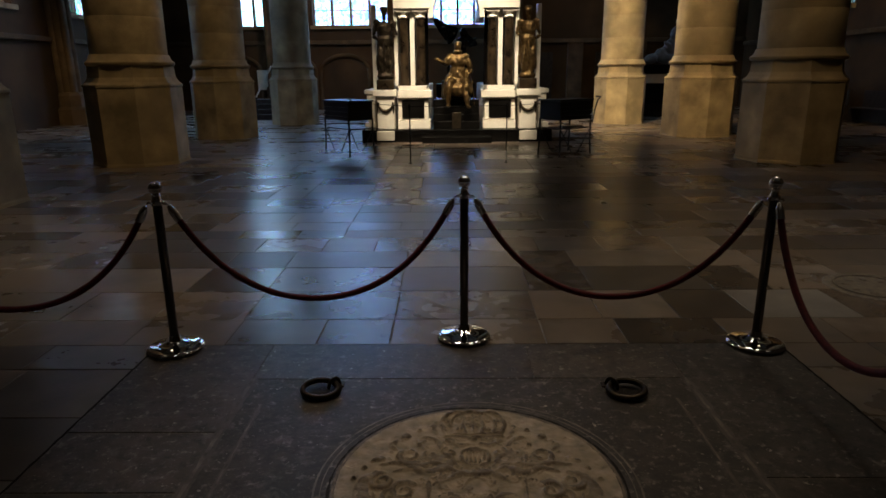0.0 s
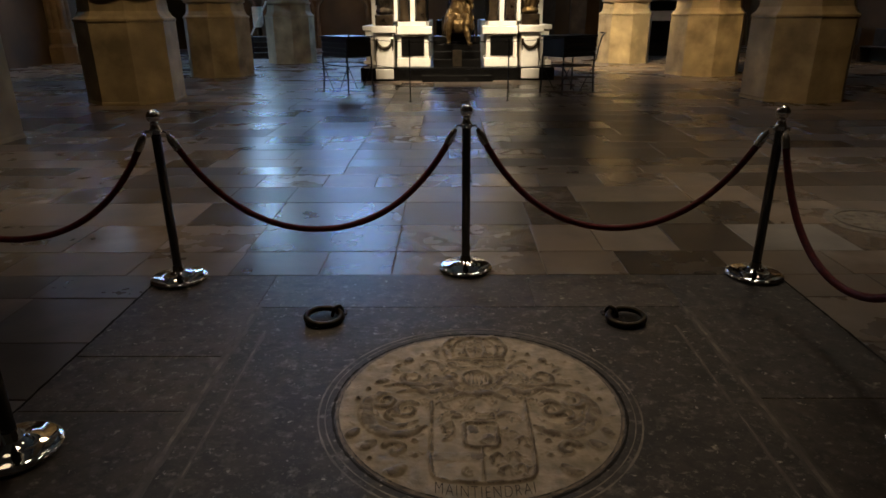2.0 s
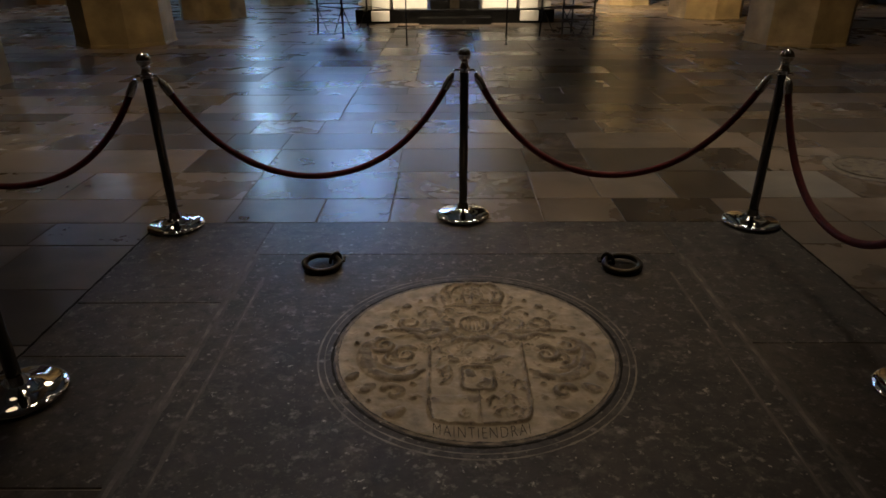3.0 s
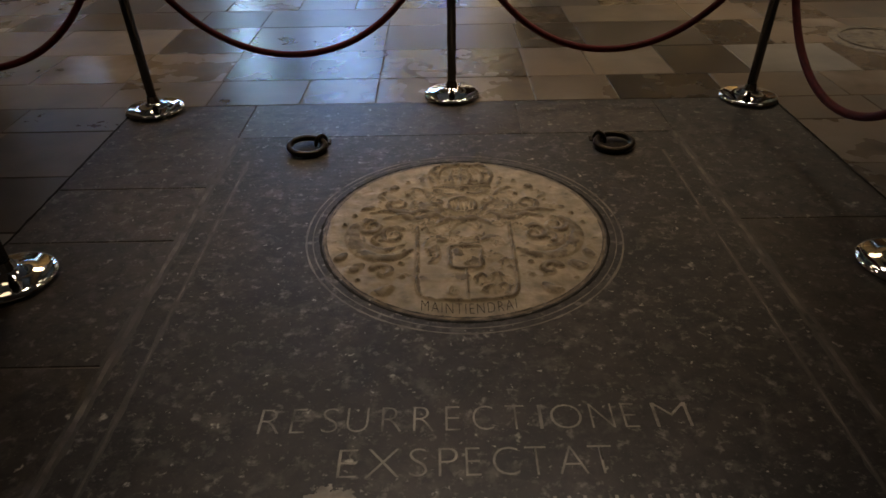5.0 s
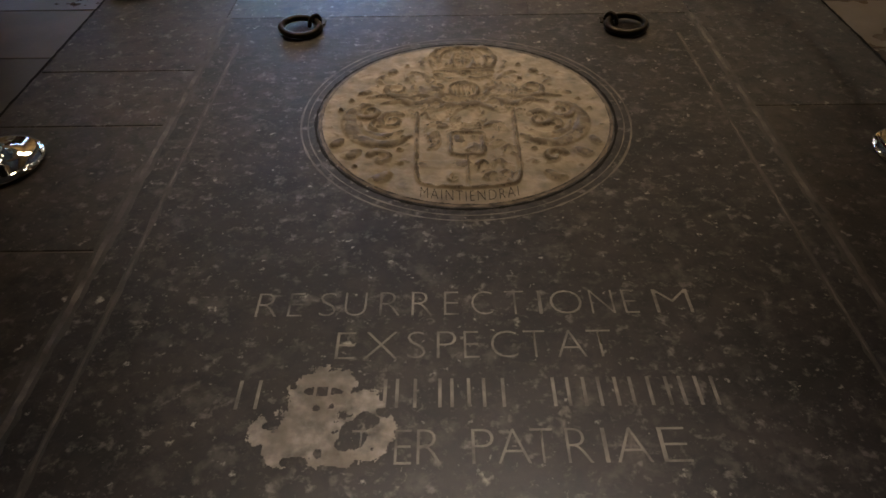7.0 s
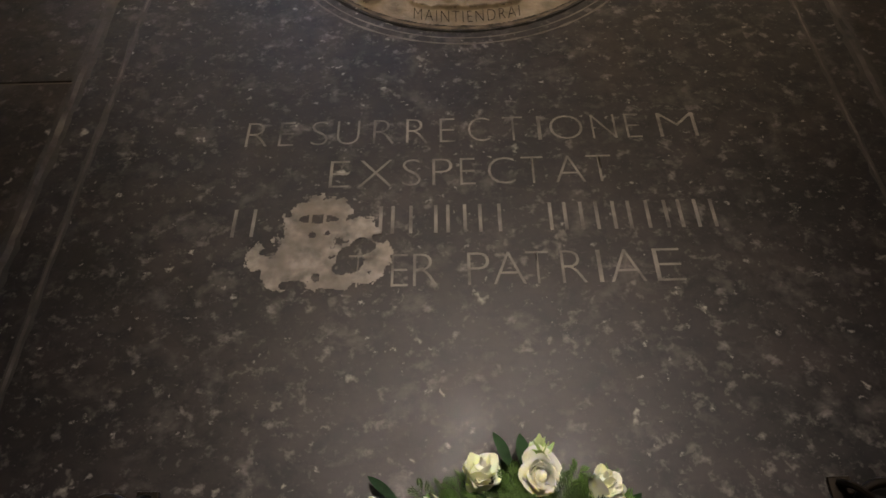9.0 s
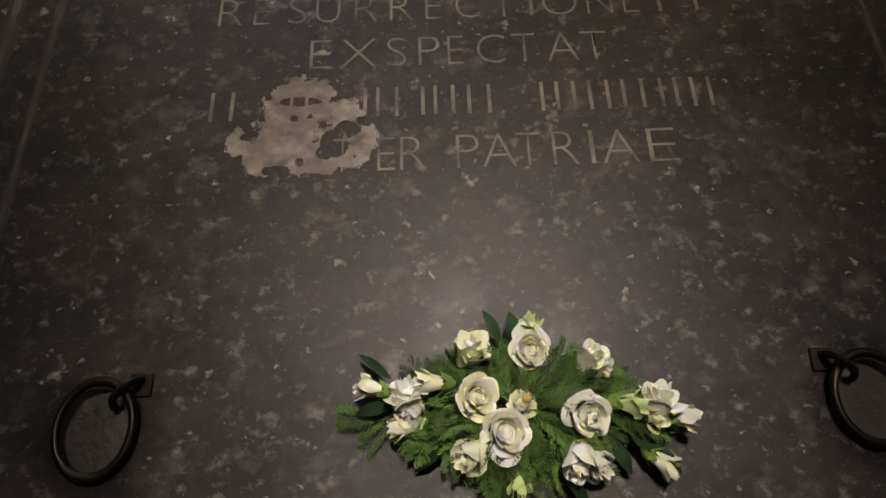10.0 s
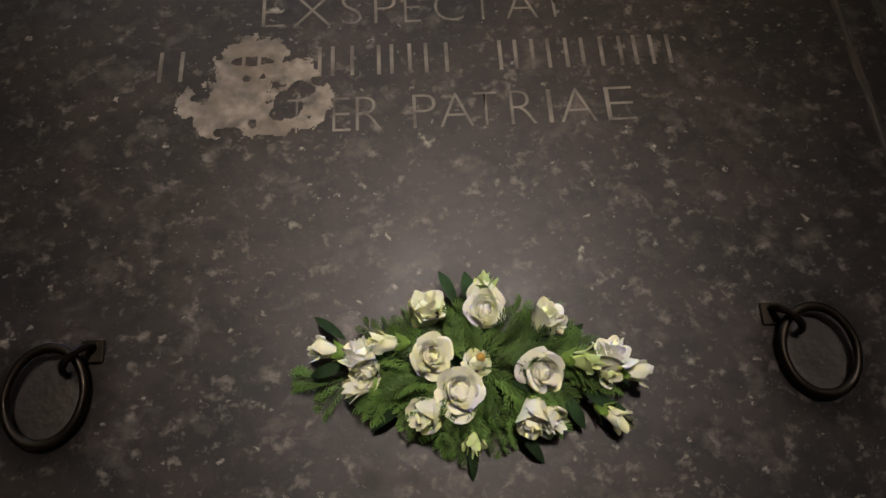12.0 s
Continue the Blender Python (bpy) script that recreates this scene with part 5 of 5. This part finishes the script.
side_tomb = thing("side_tomb", "white marble side tomb with black slab", "tomb", (7.6, 24.1, 0))
part("plinth", boxed(-1.2, 1.2, -0.5, 0.6, 0.0, 0.5, bevel=0.02), M["black"], side_tomb)
part("chest", boxed(-1.1, 1.1, -0.42, 0.5, 0.504, 1.15, bevel=0.02), M["black"], side_tomb)
part("frieze", boxed(-1.12, 1.12, -0.45, 0.52, 1.154, 1.46, bevel=0.01), M["marble"], side_tomb, "pale marble band")
part("slab", boxed(-1.25, 1.25, -0.55, 0.6, 1.464, 1.78, bevel=0.02), M["black"], side_tomb, "black marble slab")
reclining = [((-0.75, 0, 0.10), 0.15, (2.0, 1.1, 0.7), (0, -8, 0)), ((-0.35, 0, 0.18), 0.18, (1.5, 1.1, 0.9), (0, -20, 0)), ((0.0, 0.05, 0.30), 0.20, (1.2, 1.1, 1.2), (0, 20, 0)), ((0.30, 0.05, 0.52), 0.22, (1.1, 1.0, 1.5), (0, 14, 0)), ((0.42, 0.0, 0.98), 0.17, (1.1, 0.9, 1.5), (0, 8, 0)),
             ((0.50, 0.0, 1.36), 0.12, (1, 1, 1.3), (0, 0, 0)), ((0.15, -0.12, 0.62), 0.08, (2.2, 1, 1.0), (0, 38, 0)), ((0.62, 0.05, 0.60), 0.24, (1.0, 1.0, 2.2), (0, 0, 0)), ((0.30, -0.05, 0.16), 0.22, (1.8, 1.1, 0.8), (0, 0, 0))]
statue("statue", "pale stone draped figure on a side tomb", (7.45, 24.1, 1.785), reclining, "pale_flag", 0.028)

# ---- flower piece ----
bouquet = thing("flower_arrangement", "oval grave spray of ivory roses with fern and leaves", "flowers", (0.07, 0.715, 0))


def petal(bm, a0, width, r0, r1, h, curl, lean=0.0, z0=0.0, n=8, m=7, seed=0):
    """One curved petal wrapped round the flower's axis, with a rounded, slightly rolled rim."""
    rng = random.Random(seed)
    wob, notch = rng.uniform(0, 6), rng.uniform(0.0, 0.10)
    rows = []
    for j in range(m):
        v = j / (m - 1)
        row = []
        for i in range(n):
            u = i / (n - 1) * 2 - 1
            rim = math.sqrt(max(0.0, 1 - 0.50 * u * u * v))
            half = width * (0.30 + 0.70 * math.sin(min(1.0, v * 1.5) * math.pi / 2))
            a = a0 + u * half * (1 - 0.30 * v ** 4)
            r = r0 + (r1 - r0) * v ** 0.7 + curl * max(0, v - 0.55) ** 2 * 5 * (1 - 0.45 * u * u) + 0.0017 * math.sin(3.1 * u + wob) * v
            z = z0 + h * v * rim * (1 - notch * math.exp(-12 * u * u) * v) - abs(curl) * max(0, v - 0.72) * 2.2 + 0.0021 * math.sin(4.2 * u + wob) * v * v
            row.append(bm.verts.new((r * math.cos(a), r * math.sin(a), z)))
        rows.append(row)
    for p, q in zip(rows, rows[1:]):
        for i in range(n - 1):
            bm.faces.new((p[i], p[i + 1], q[i + 1], q[i]))


# petals in each ring, radius at foot and rim, height, curl of the rim, half width
ROSE_LAYERS = ((2, 0.002, 0.0035, 0.047, 0.0, 2.5), (3, 0.003, 0.0065, 0.0475, 0.0006, 1.8), (3, 0.005, 0.0105, 0.047, 0.0010, 1.6), (3, 0.008, 0.0150, 0.045, 0.0018, 1.45),
               (4, 0.011, 0.0195, 0.041, 0.0032, 1.20), (4, 0.014, 0.0240, 0.036, 0.0052, 1.12), (5, 0.016, 0.0280, 0.029, 0.0075, 0.95))


def rose_mesh(seed, opening, mat, layers=7):
    rng = random.Random(seed)
    bm = bmesh.new()
    ball(bm, (0, 0, 0.017), 0.0150, (1, 1, 1.5), u=12, v=8)
    for layer, (count, r0, r1, h, curl, w) in enumerate(ROSE_LAYERS[:layers]):
        for k in range(count):
            petal(bm, 2 * math.pi * (k + rng.uniform(-0.25, 0.25)) / count + layer * 1.1, w * rng.uniform(0.8, 1.15), r0, r1 * opening * rng.uniform(0.82, 1.16), h * rng.uniform(0.86, 1.08), curl * opening * rng.uniform(0.4, 1.5), z0=rng.uniform(-0.002, 0.003), seed=rng.randrange(999))
    return finish(bm, "rose_head", mat, True)


def bud_mesh(seed, mat):
    rng = random.Random(seed)
    bm = bmesh.new()
    for layer, (count, r0, r1, h, curl, w) in enumerate(((2, 0.002, 0.005, 0.046, 0.0, 1.6), (3, 0.004, 0.011, 0.045, 0.001, 1.15), (3, 0.006, 0.015, 0.040, 0.005, 1.0))):
        for k in range(count):
            petal(bm, 2 * math.pi * k / count + layer * 0.6, w, r0, r1 * rng.uniform(0.92, 1.08), h * rng.uniform(0.92, 1.06), curl, seed=rng.randrange(999))
    return finish(bm, "rose_bud", mat, True)


def calyx_mesh():
    bm = bmesh.new()
    lathe(bm, [(0.003, -0.012), (0.009, -0.006), (0.011, 0.002), (0.008, 0.006)], 10)
    for k in range(5):
        a = 2 * math.pi * k / 5
        c, s = math.cos(a), math.sin(a)
        rows = []
        for i in range(5):
            t = i / 4
            w = 0.006 * (1 - t) + 0.0004
            r = 0.010 + 0.012 * t
            z = 0.002 + 0.022 * t - 0.012 * t * t
            rows.append((bm.verts.new((c * r - s * w, s * r + c * w, z)), bm.verts.new((c * r + s * w, s * r - c * w, z))))
        for p, q in zip(rows, rows[1:]):
            bm.faces.new((p[0], p[1], q[1], q[0]))
    return finish(bm, "calyx", M["sepal"], True)


roses = [rose_mesh(s, o, M[k], n) for s, o, k, n in ((1, 1.0, "petal", 7), (2, 1.06, "petal_white", 7), (3, 1.0, "petal", 6), (5, 1.0, "petal_white", 7), (7, 1.02, "petal", 5), (9, 1.0, "petal_white", 6))]
buds = [bud_mesh(11, M["petal"]), bud_mesh(12, M["petal"]), bud_mesh(13, M["petal_green"])]
calyx = calyx_mesh()


def facing(x, y, z, tilt, toward, scale, spin=0.0):
    """At (x, y, z) in the spray, leaning by tilt degrees towards the compass angle."""
    return Matrix.Translation((x, y, z)) @ Matrix.Rotation(radians(toward), 4, "Z") @ Matrix.Rotation(radians(tilt), 4, "Y") @ Matrix.Rotation(radians(spin), 4, "Z") @ Matrix.Scale(scale, 4)


bx, by = bouquet.location.x, bouquet.location.y


def bloom(name, mesh, x, y, z, tilt, toward, scale, spin, middle, label=""):
    """A flower whose head's middle lies at (x, y, z)."""
    turn = facing(0, 0, 0, tilt, toward, scale, spin)
    foot = Vector((x - bx, y - by, z)) - turn @ Vector((0, 0, middle))
    return part(name, mesh, None, bouquet, label, m=Matrix.Translation(foot) @ turn)


# x, y, z of the head, lean, direction, scale, kind
BLOOMS = [(-0.010, 0.826, 0.080, 40, 65, 1.15, 2), (0.098, 0.815, 0.092, 14, 270, 1.08, 1), (0.212, 0.802, 0.080, 48, 60, 1.15, 4), (-0.005, 0.730, 0.105, 14, 300, 1.10, 0),
          (0.192, 0.692, 0.095, 24, 290, 1.10, 3), (0.042, 0.668, 0.100, 16, 280, 1.20, 1), (-0.022, 0.634, 0.072, 62, 215, 1.25, 4), (0.166, 0.614, 0.072, 66, 250, 1.25, 4),
          (-0.137, 0.748, 0.078, 55, 115, 1.12, 5), (-0.128, 0.712, 0.070, 50, 240, 0.95, 5), (0.324, 0.726, 0.078, 52, 70, 1.12, 5), (0.316, 0.690, 0.066, 50, 300, 0.9, 4), (0.205, 0.612, 0.062, 60, 310, 0.95, 5), (0.228, 0.785, 0.068, 62, 330, 0.9, 4)]
for i, (x, y, z, tilt, toward, sc, kind) in enumerate(BLOOMS):
    ob = bloom("rose", roses[kind], x, y, z, tilt, toward, sc * (1.22 if tilt > 35 else 1.10), 40 * i, 0.028)
    part("calyx", calyx, None, ob)
BUDS = [(-0.205, 0.762, 0.058, 80, 170, 1.2, 0), (-0.092, 0.762, 0.088, 76, 178, 1.25, 0), (-0.142, 0.690, 0.058, 80, 190, 1.2, 1), (0.102, 0.862, 0.085, 48, 85, 1.1, 2),
        (0.276, 0.713, 0.085, 68, 350, 1.25, 2), (0.372, 0.690, 0.055, 82, 355, 1.2, 0), (0.326, 0.610, 0.045, 80, 318, 1.25, 1), (0.062, 0.582, 0.045, 74, 270, 1.0, 2)]
for i, (x, y, z, tilt, toward, sc, kind) in enumerate(BUDS):
    ob = bloom("rose_bud", buds[kind], x, y, z, tilt, toward, sc * 1.12, 70 * i, 0.024)
    part("calyx", calyx, None, ob)
heart = bloom("open_rose", rose_mesh(21, 1.1, M["petal"]), 0.078, 0.722, 0.075, 25, 40, 0.82, 0, 0.028, "spent rose with an amber heart")
part("flower_heart", ball(bmesh.new(), (0.0, 0.0, 0.046), 0.0105), M["amber"], heart, smooth=True)


def fern_mesh(seed, length):
    """A soft fern sprig: an arched stem with many thin leaflets."""
    rng = random.Random(seed)
    bm = bmesh.new()

    def stem(t):
        return Vector((length * t, 0.006 * math.sin(3 * t + seed), 0.30 * length * t - 0.42 * length * t * t))

    tube(bm, [stem(i / 6) for i in range(7)], 0.0011, 4)
    count = 17
    for i in range(count):
        t = 0.12 + 0.88 * i / (count - 1)
        for s in (-1, 1):
            p = stem(t)
            ln = length * 0.42 * math.sin(math.pi * min(1, 0.18 + 0.80 * (1 - t))) + 0.008
            a = radians(rng.uniform(32, 58)) * s
            for fork in range(4):
                f = 0.2 + 0.8 * fork / 3
                b = a + s * radians(rng.uniform(-26, 26)) * (fork < 3)
                root = p + Vector((math.cos(a), math.sin(a), 0.15)) * ln * f * 0.62
                tip = root + Vector((math.cos(b), math.sin(b), rng.uniform(-0.35, 0.35))) * ln * (0.55 - 0.25 * f)
                n = Vector((-math.sin(b), math.cos(b), 0)) * 0.0017
                mid = (root + tip) / 2 + Vector((0, 0, 0.0015))
                vs = [bm.verts.new(q) for q in (root, mid - n, tip, mid + n)]
                bm.faces.new(vs)
    return finish(bm, "fern_sprig", M["fern"])


ferns = [fern_mesh(s, ln) for s, ln in ((1, 0.10), (2, 0.12), (3, 0.085), (4, 0.105))]
rng = random.Random(8)
for i in range(300):
    a = rng.uniform(0, 360)
    k = rng.uniform(0.0, 1.0) ** 0.6
    x, y = 0.015 + 0.215 * k * math.cos(radians(a)), 0.098 * k * math.sin(radians(a)) - 0.004
    if abs(x) / 0.25 + abs(y) / 0.125 > 1.0:
        x, y = x * 0.72, y * 0.72
    z = 0.052 * (1 - k ** 2) + 0.014
    out = math.degrees(math.atan2(y * 2.2, x)) + rng.uniform(-45, 45)
    part("fern_sprig", ferns[i % 4], None, bouquet, m=Matrix.Translation((x, y, z)) @ Euler((radians(rng.uniform(-30, 30)), radians(rng.uniform(-28, 14)), radians(out))).to_matrix().to_4x4() @ Matrix.Scale(rng.uniform(0.42, 0.66), 4))


def leaf_mesh(length, width):
    bm = bmesh.new()
    rows = []
    for i in range(8):
        t = i / 7
        w = width * math.sin(math.pi * min(1, t * 0.95 + 0.04)) ** 0.8 * (1 - 0.35 * t)
        z = 0.16 * length * math.sin(math.pi * t) - 0.05 * length * t
        rows.append([bm.verts.new((length * t, s * w, z + (0.12 * w if s else 0))) for s in (-1, 0, 1)])
    for p, q in zip(rows, rows[1:]):
        for k in range(2):
            bm.faces.new((p[k], p[k + 1], q[k + 1], q[k]))
    return finish(bm, "leaf", M["leaf"], True)


leaves = [leaf_mesh(0.080, 0.013), leaf_mesh(0.07, 0.015), leaf_mesh(0.085, 0.011)]
FIXED = [(0.045, 0.835, 0.07, 112), (0.070, 0.835, 0.07, 92), (0.062, 0.600, 0.035, 268), (0.145, 0.605, 0.035, 305), (0.235, 0.655, 0.04, 300), (-0.165, 0.78, 0.05, 140), (0.27, 0.66, 0.05, 330), (-0.165, 0.73, 0.05, 190), (-0.055, 0.66, 0.045, 215), (0.30, 0.65, 0.045, 318)]
for i, (x, y, z, a) in enumerate(FIXED):
    part("leaf", leaves[i % 3], None, bouquet, "dark pointed leaf", m=Matrix.Translation((x - bx, y - by, z)) @ Euler((0, radians(12), radians(a))).to_matrix().to_4x4())
for i in range(12):
    a = rng.uniform(0, 360)
    k = math.sqrt(rng.uniform(0.05, 0.85))
    x, y = 0.22 * k * math.cos(radians(a)), 0.09 * k * math.sin(radians(a))
    part("leaf", leaves[i % 3], None, bouquet, m=Matrix.Translation((x, y, 0.065 * (1 - k ** 2) + 0.012)) @ Euler((radians(rng.uniform(-25, 25)), radians(rng.uniform(-20, 15)), radians(a + rng.uniform(-60, 60)))).to_matrix().to_4x4() @ Matrix.Scale(rng.uniform(0.6, 0.95), 4))
for i, (x, y) in enumerate(((-0.225, 0.705), (-0.215, 0.715), (-0.20, 0.71), (-0.19, 0.70))):
    part("fern_sprig", ferns[i], None, bouquet, m=Matrix.Translation((x - bx + 0.03, y - by, 0.03)) @ Euler((0, radians(15), radians(165 + 18 * i))).to_matrix().to_4x4() @ Matrix.Scale(0.7, 4))
foam = part("base_foam", lathe(bmesh.new(), [(0.14, 0.004), (0.17, 0.010), (0.16, 0.02), (0.10, 0.035), (0.04, 0.042)], 24, squash=0.42), M["leaf"], bouquet, "hidden dark green foam base", smooth=True)

# ---- paving ----
plate = thing("floor_plate", "round dark carved plate set in the stone floor", "floor plate", (3.05, 5.06, 0))
part("disc", lathe(bmesh.new(), [(0.33, -0.02), (0.33, 0.002), (0.325, 0.004), (0.29, 0.0045), (0.285, 0.003)], 40), M["carved"], plate, smooth=True)
part("rim", torus(bmesh.new(), (0, 0, 0.006), 0.255, 0.006, 40, 6), M["worn"], plate, smooth=True)
for k in range(9):
    a = 2 * math.pi * k / 9
    part("boss", ball(bmesh.new(), (0.17 * math.cos(a), 0.17 * math.sin(a), 0.004), 0.035, (1.2, 0.8, 0.25), (0, 0, math.degrees(a)), 10, 6), M["carved"], plate, smooth=True)
floor = tagged(part("floor", boxed(-SIDE, SIDE, REAR, BACK, -0.3, -0.0048), M["mortar"]), "dark bluestone flag floor with pale mortar joints", "floor", kind="structure")


def paving(name, x0, x1, y0, y1, z, mat, parent=floor, gap=0.003):
    me = finish(chamfered(bmesh.new(), x0 + gap, x1 - gap, y0 + gap, y1 - gap, -0.10, z, gap), name, mat)
    return part(name, me, None, parent)


GX, GY = 1.84, 4.06
# border stones round the grave slab
for s in (-1, 1):
    ys = [SY0, 0.55, 1.975, 2.67, 3.10, GY] if s < 0 else [SY0, 1.1, 2.76, GY]
    for a, b in zip(ys, ys[1:]):
        x0, x1 = sorted((s * SX, s * GX))
        paving("border_stone", x0, x1, a, b, -0.0015, M["border"])
for a, b in zip((-SX, 0.35), (0.35, SX)):
    paving("border_stone", a, b, SY1, GY, -0.001, M["border"], gap=0.0012)

for s in (-1, 1):
    # flat dark strip laid along the joint; no gap is cut
    part("open_joint", worn_line((s * (GX + 0.002), 0.4), (s * (GX + 0.002), GY), 0.017, 60 + s, 0.0012), M["near_black"], floor, "dark open joint")
# courses beyond the grave: near ones as they lie, then on in the same manner
rng = random.Random(31)
COURSES = [
    (4.06, 4.46, [-2.07, -1.45, -0.90, -0.46, 0.48, 0.97, 1.62]),
    (4.46, 5.02, [-2.08, -1.46, -0.46, 0.48, 0.91, 1.42, 1.92, 2.62]),
    (5.02, 5.62, [-2.08, -1.47, -0.47, 0.50, 0.97, 1.87, 2.30]),
    (5.62, 6.11, [-2.0, -1.48, -0.47, 0.53, 0.95, 1.93, 2.5]),
    (6.11, 6.60, [-1.88, -1.27, -0.79, 0.10, 0.72, 1.30, 1.95]),
    (6.60, 6.92, [-1.62, -1.15, -0.36, 0.42, 1.08, 1.80]),
]
y = 6.92
cuts = [-2.5, -1.8, -1.16, -0.42, 0.5, 1.15, 1.95, 2.8]
while y < BACK:
    h = rng.uniform(0.36, 0.58)
    if rng.random() < 0.45:
        cuts = [c + rng.uniform(-0.28, 0.28) for c in (-2.55, -1.85, -1.08, -0.4, 0.45, 1.2, 2.0, 2.75)]
        cuts[2] = -1.16
    COURSES.append((y, min(y + h, BACK), list(cuts)))
    y += h
y = SY0
while y < GY - 0.05:
    h = min(rng.uniform(0.42, 0.60), GY - y)
    if GY - y - h < 0.25:
        h = GY - y
    COURSES.append((y, y + h, None))
    y += h
y = SY0
while y > REAR:
    h = min(rng.uniform(0.42, 0.62), y - REAR)
    COURSES.append((y - h, y, []))
    y -= h

near, far_v, far_f = 0, [], []


def stone(x0, x1, y0, y1):
    global near
    if x1 - x0 < 0.05:
        return
    z = rng.uniform(-0.0026, 0.0005)
    if near < 300 and abs(x0 + x1) / 2 < 5.2 and 0.9 < y0 < 11.0:
        cx, cy = (x0 + x1) / 2, (y0 + y1) / 2
        pale = 4.46 < cy < 5.02 and 1.95 < cx < 2.6 or 6.11 < cy < 6.6 and -1.26 < cx < -0.8
        paving("flagstone", x0, x1, y0, y1, z, M["pale_flag"] if pale else M["flag"])
        near += 1
        return
    k = len(far_v)
    a, b, c, d, e = x0 + 0.004, x1 - 0.004, y0 + 0.004, y1 - 0.004, 0.004
    far_v.extend([(a, c, -0.03), (b, c, -0.03), (b, d, -0.03), (a, d, -0.03), (a + e, c + e, z), (b - e, c + e, z), (b - e, d - e, z), (a + e, d - e, z)])
    far_f.extend([(k + 4, k + 5, k + 6, k + 7)] + [(k + i, k + (i + 1) % 4, k + 4 + (i + 1) % 4, k + 4 + i) for i in range(4)])


def fill(lo, hi, y0, y1):
    x = lo
    while x < hi - 0.01:
        w = rng.uniform(0.45, 0.95)
        if hi - x - w < 0.35:
            w = hi - x
        stone(x, x + w, y0, y1)
        x += w


for y0, y1, cuts in COURSES:
    if cuts is None:
        fill(-SIDE, -GX, y0, y1)
        fill(GX, SIDE, y0, y1)
    elif not cuts:
        fill(-SIDE, SIDE, y0, y1)
    else:
        fill(-SIDE, cuts[0], y0, y1)
        for a, b in zip(cuts, cuts[1:]):
            stone(a, b, y0, y1)
        fill(cuts[-1], SIDE, y0, y1)
me = bpy.data.meshes.new("flagstones_far")
me.from_pydata(far_v, [], far_f)
me.materials.append(M["flag_far"])
far = part("flagstones", me, None)
tagged(far, "many dark bluestone flags in the aisles", "paving", kind="stuff")
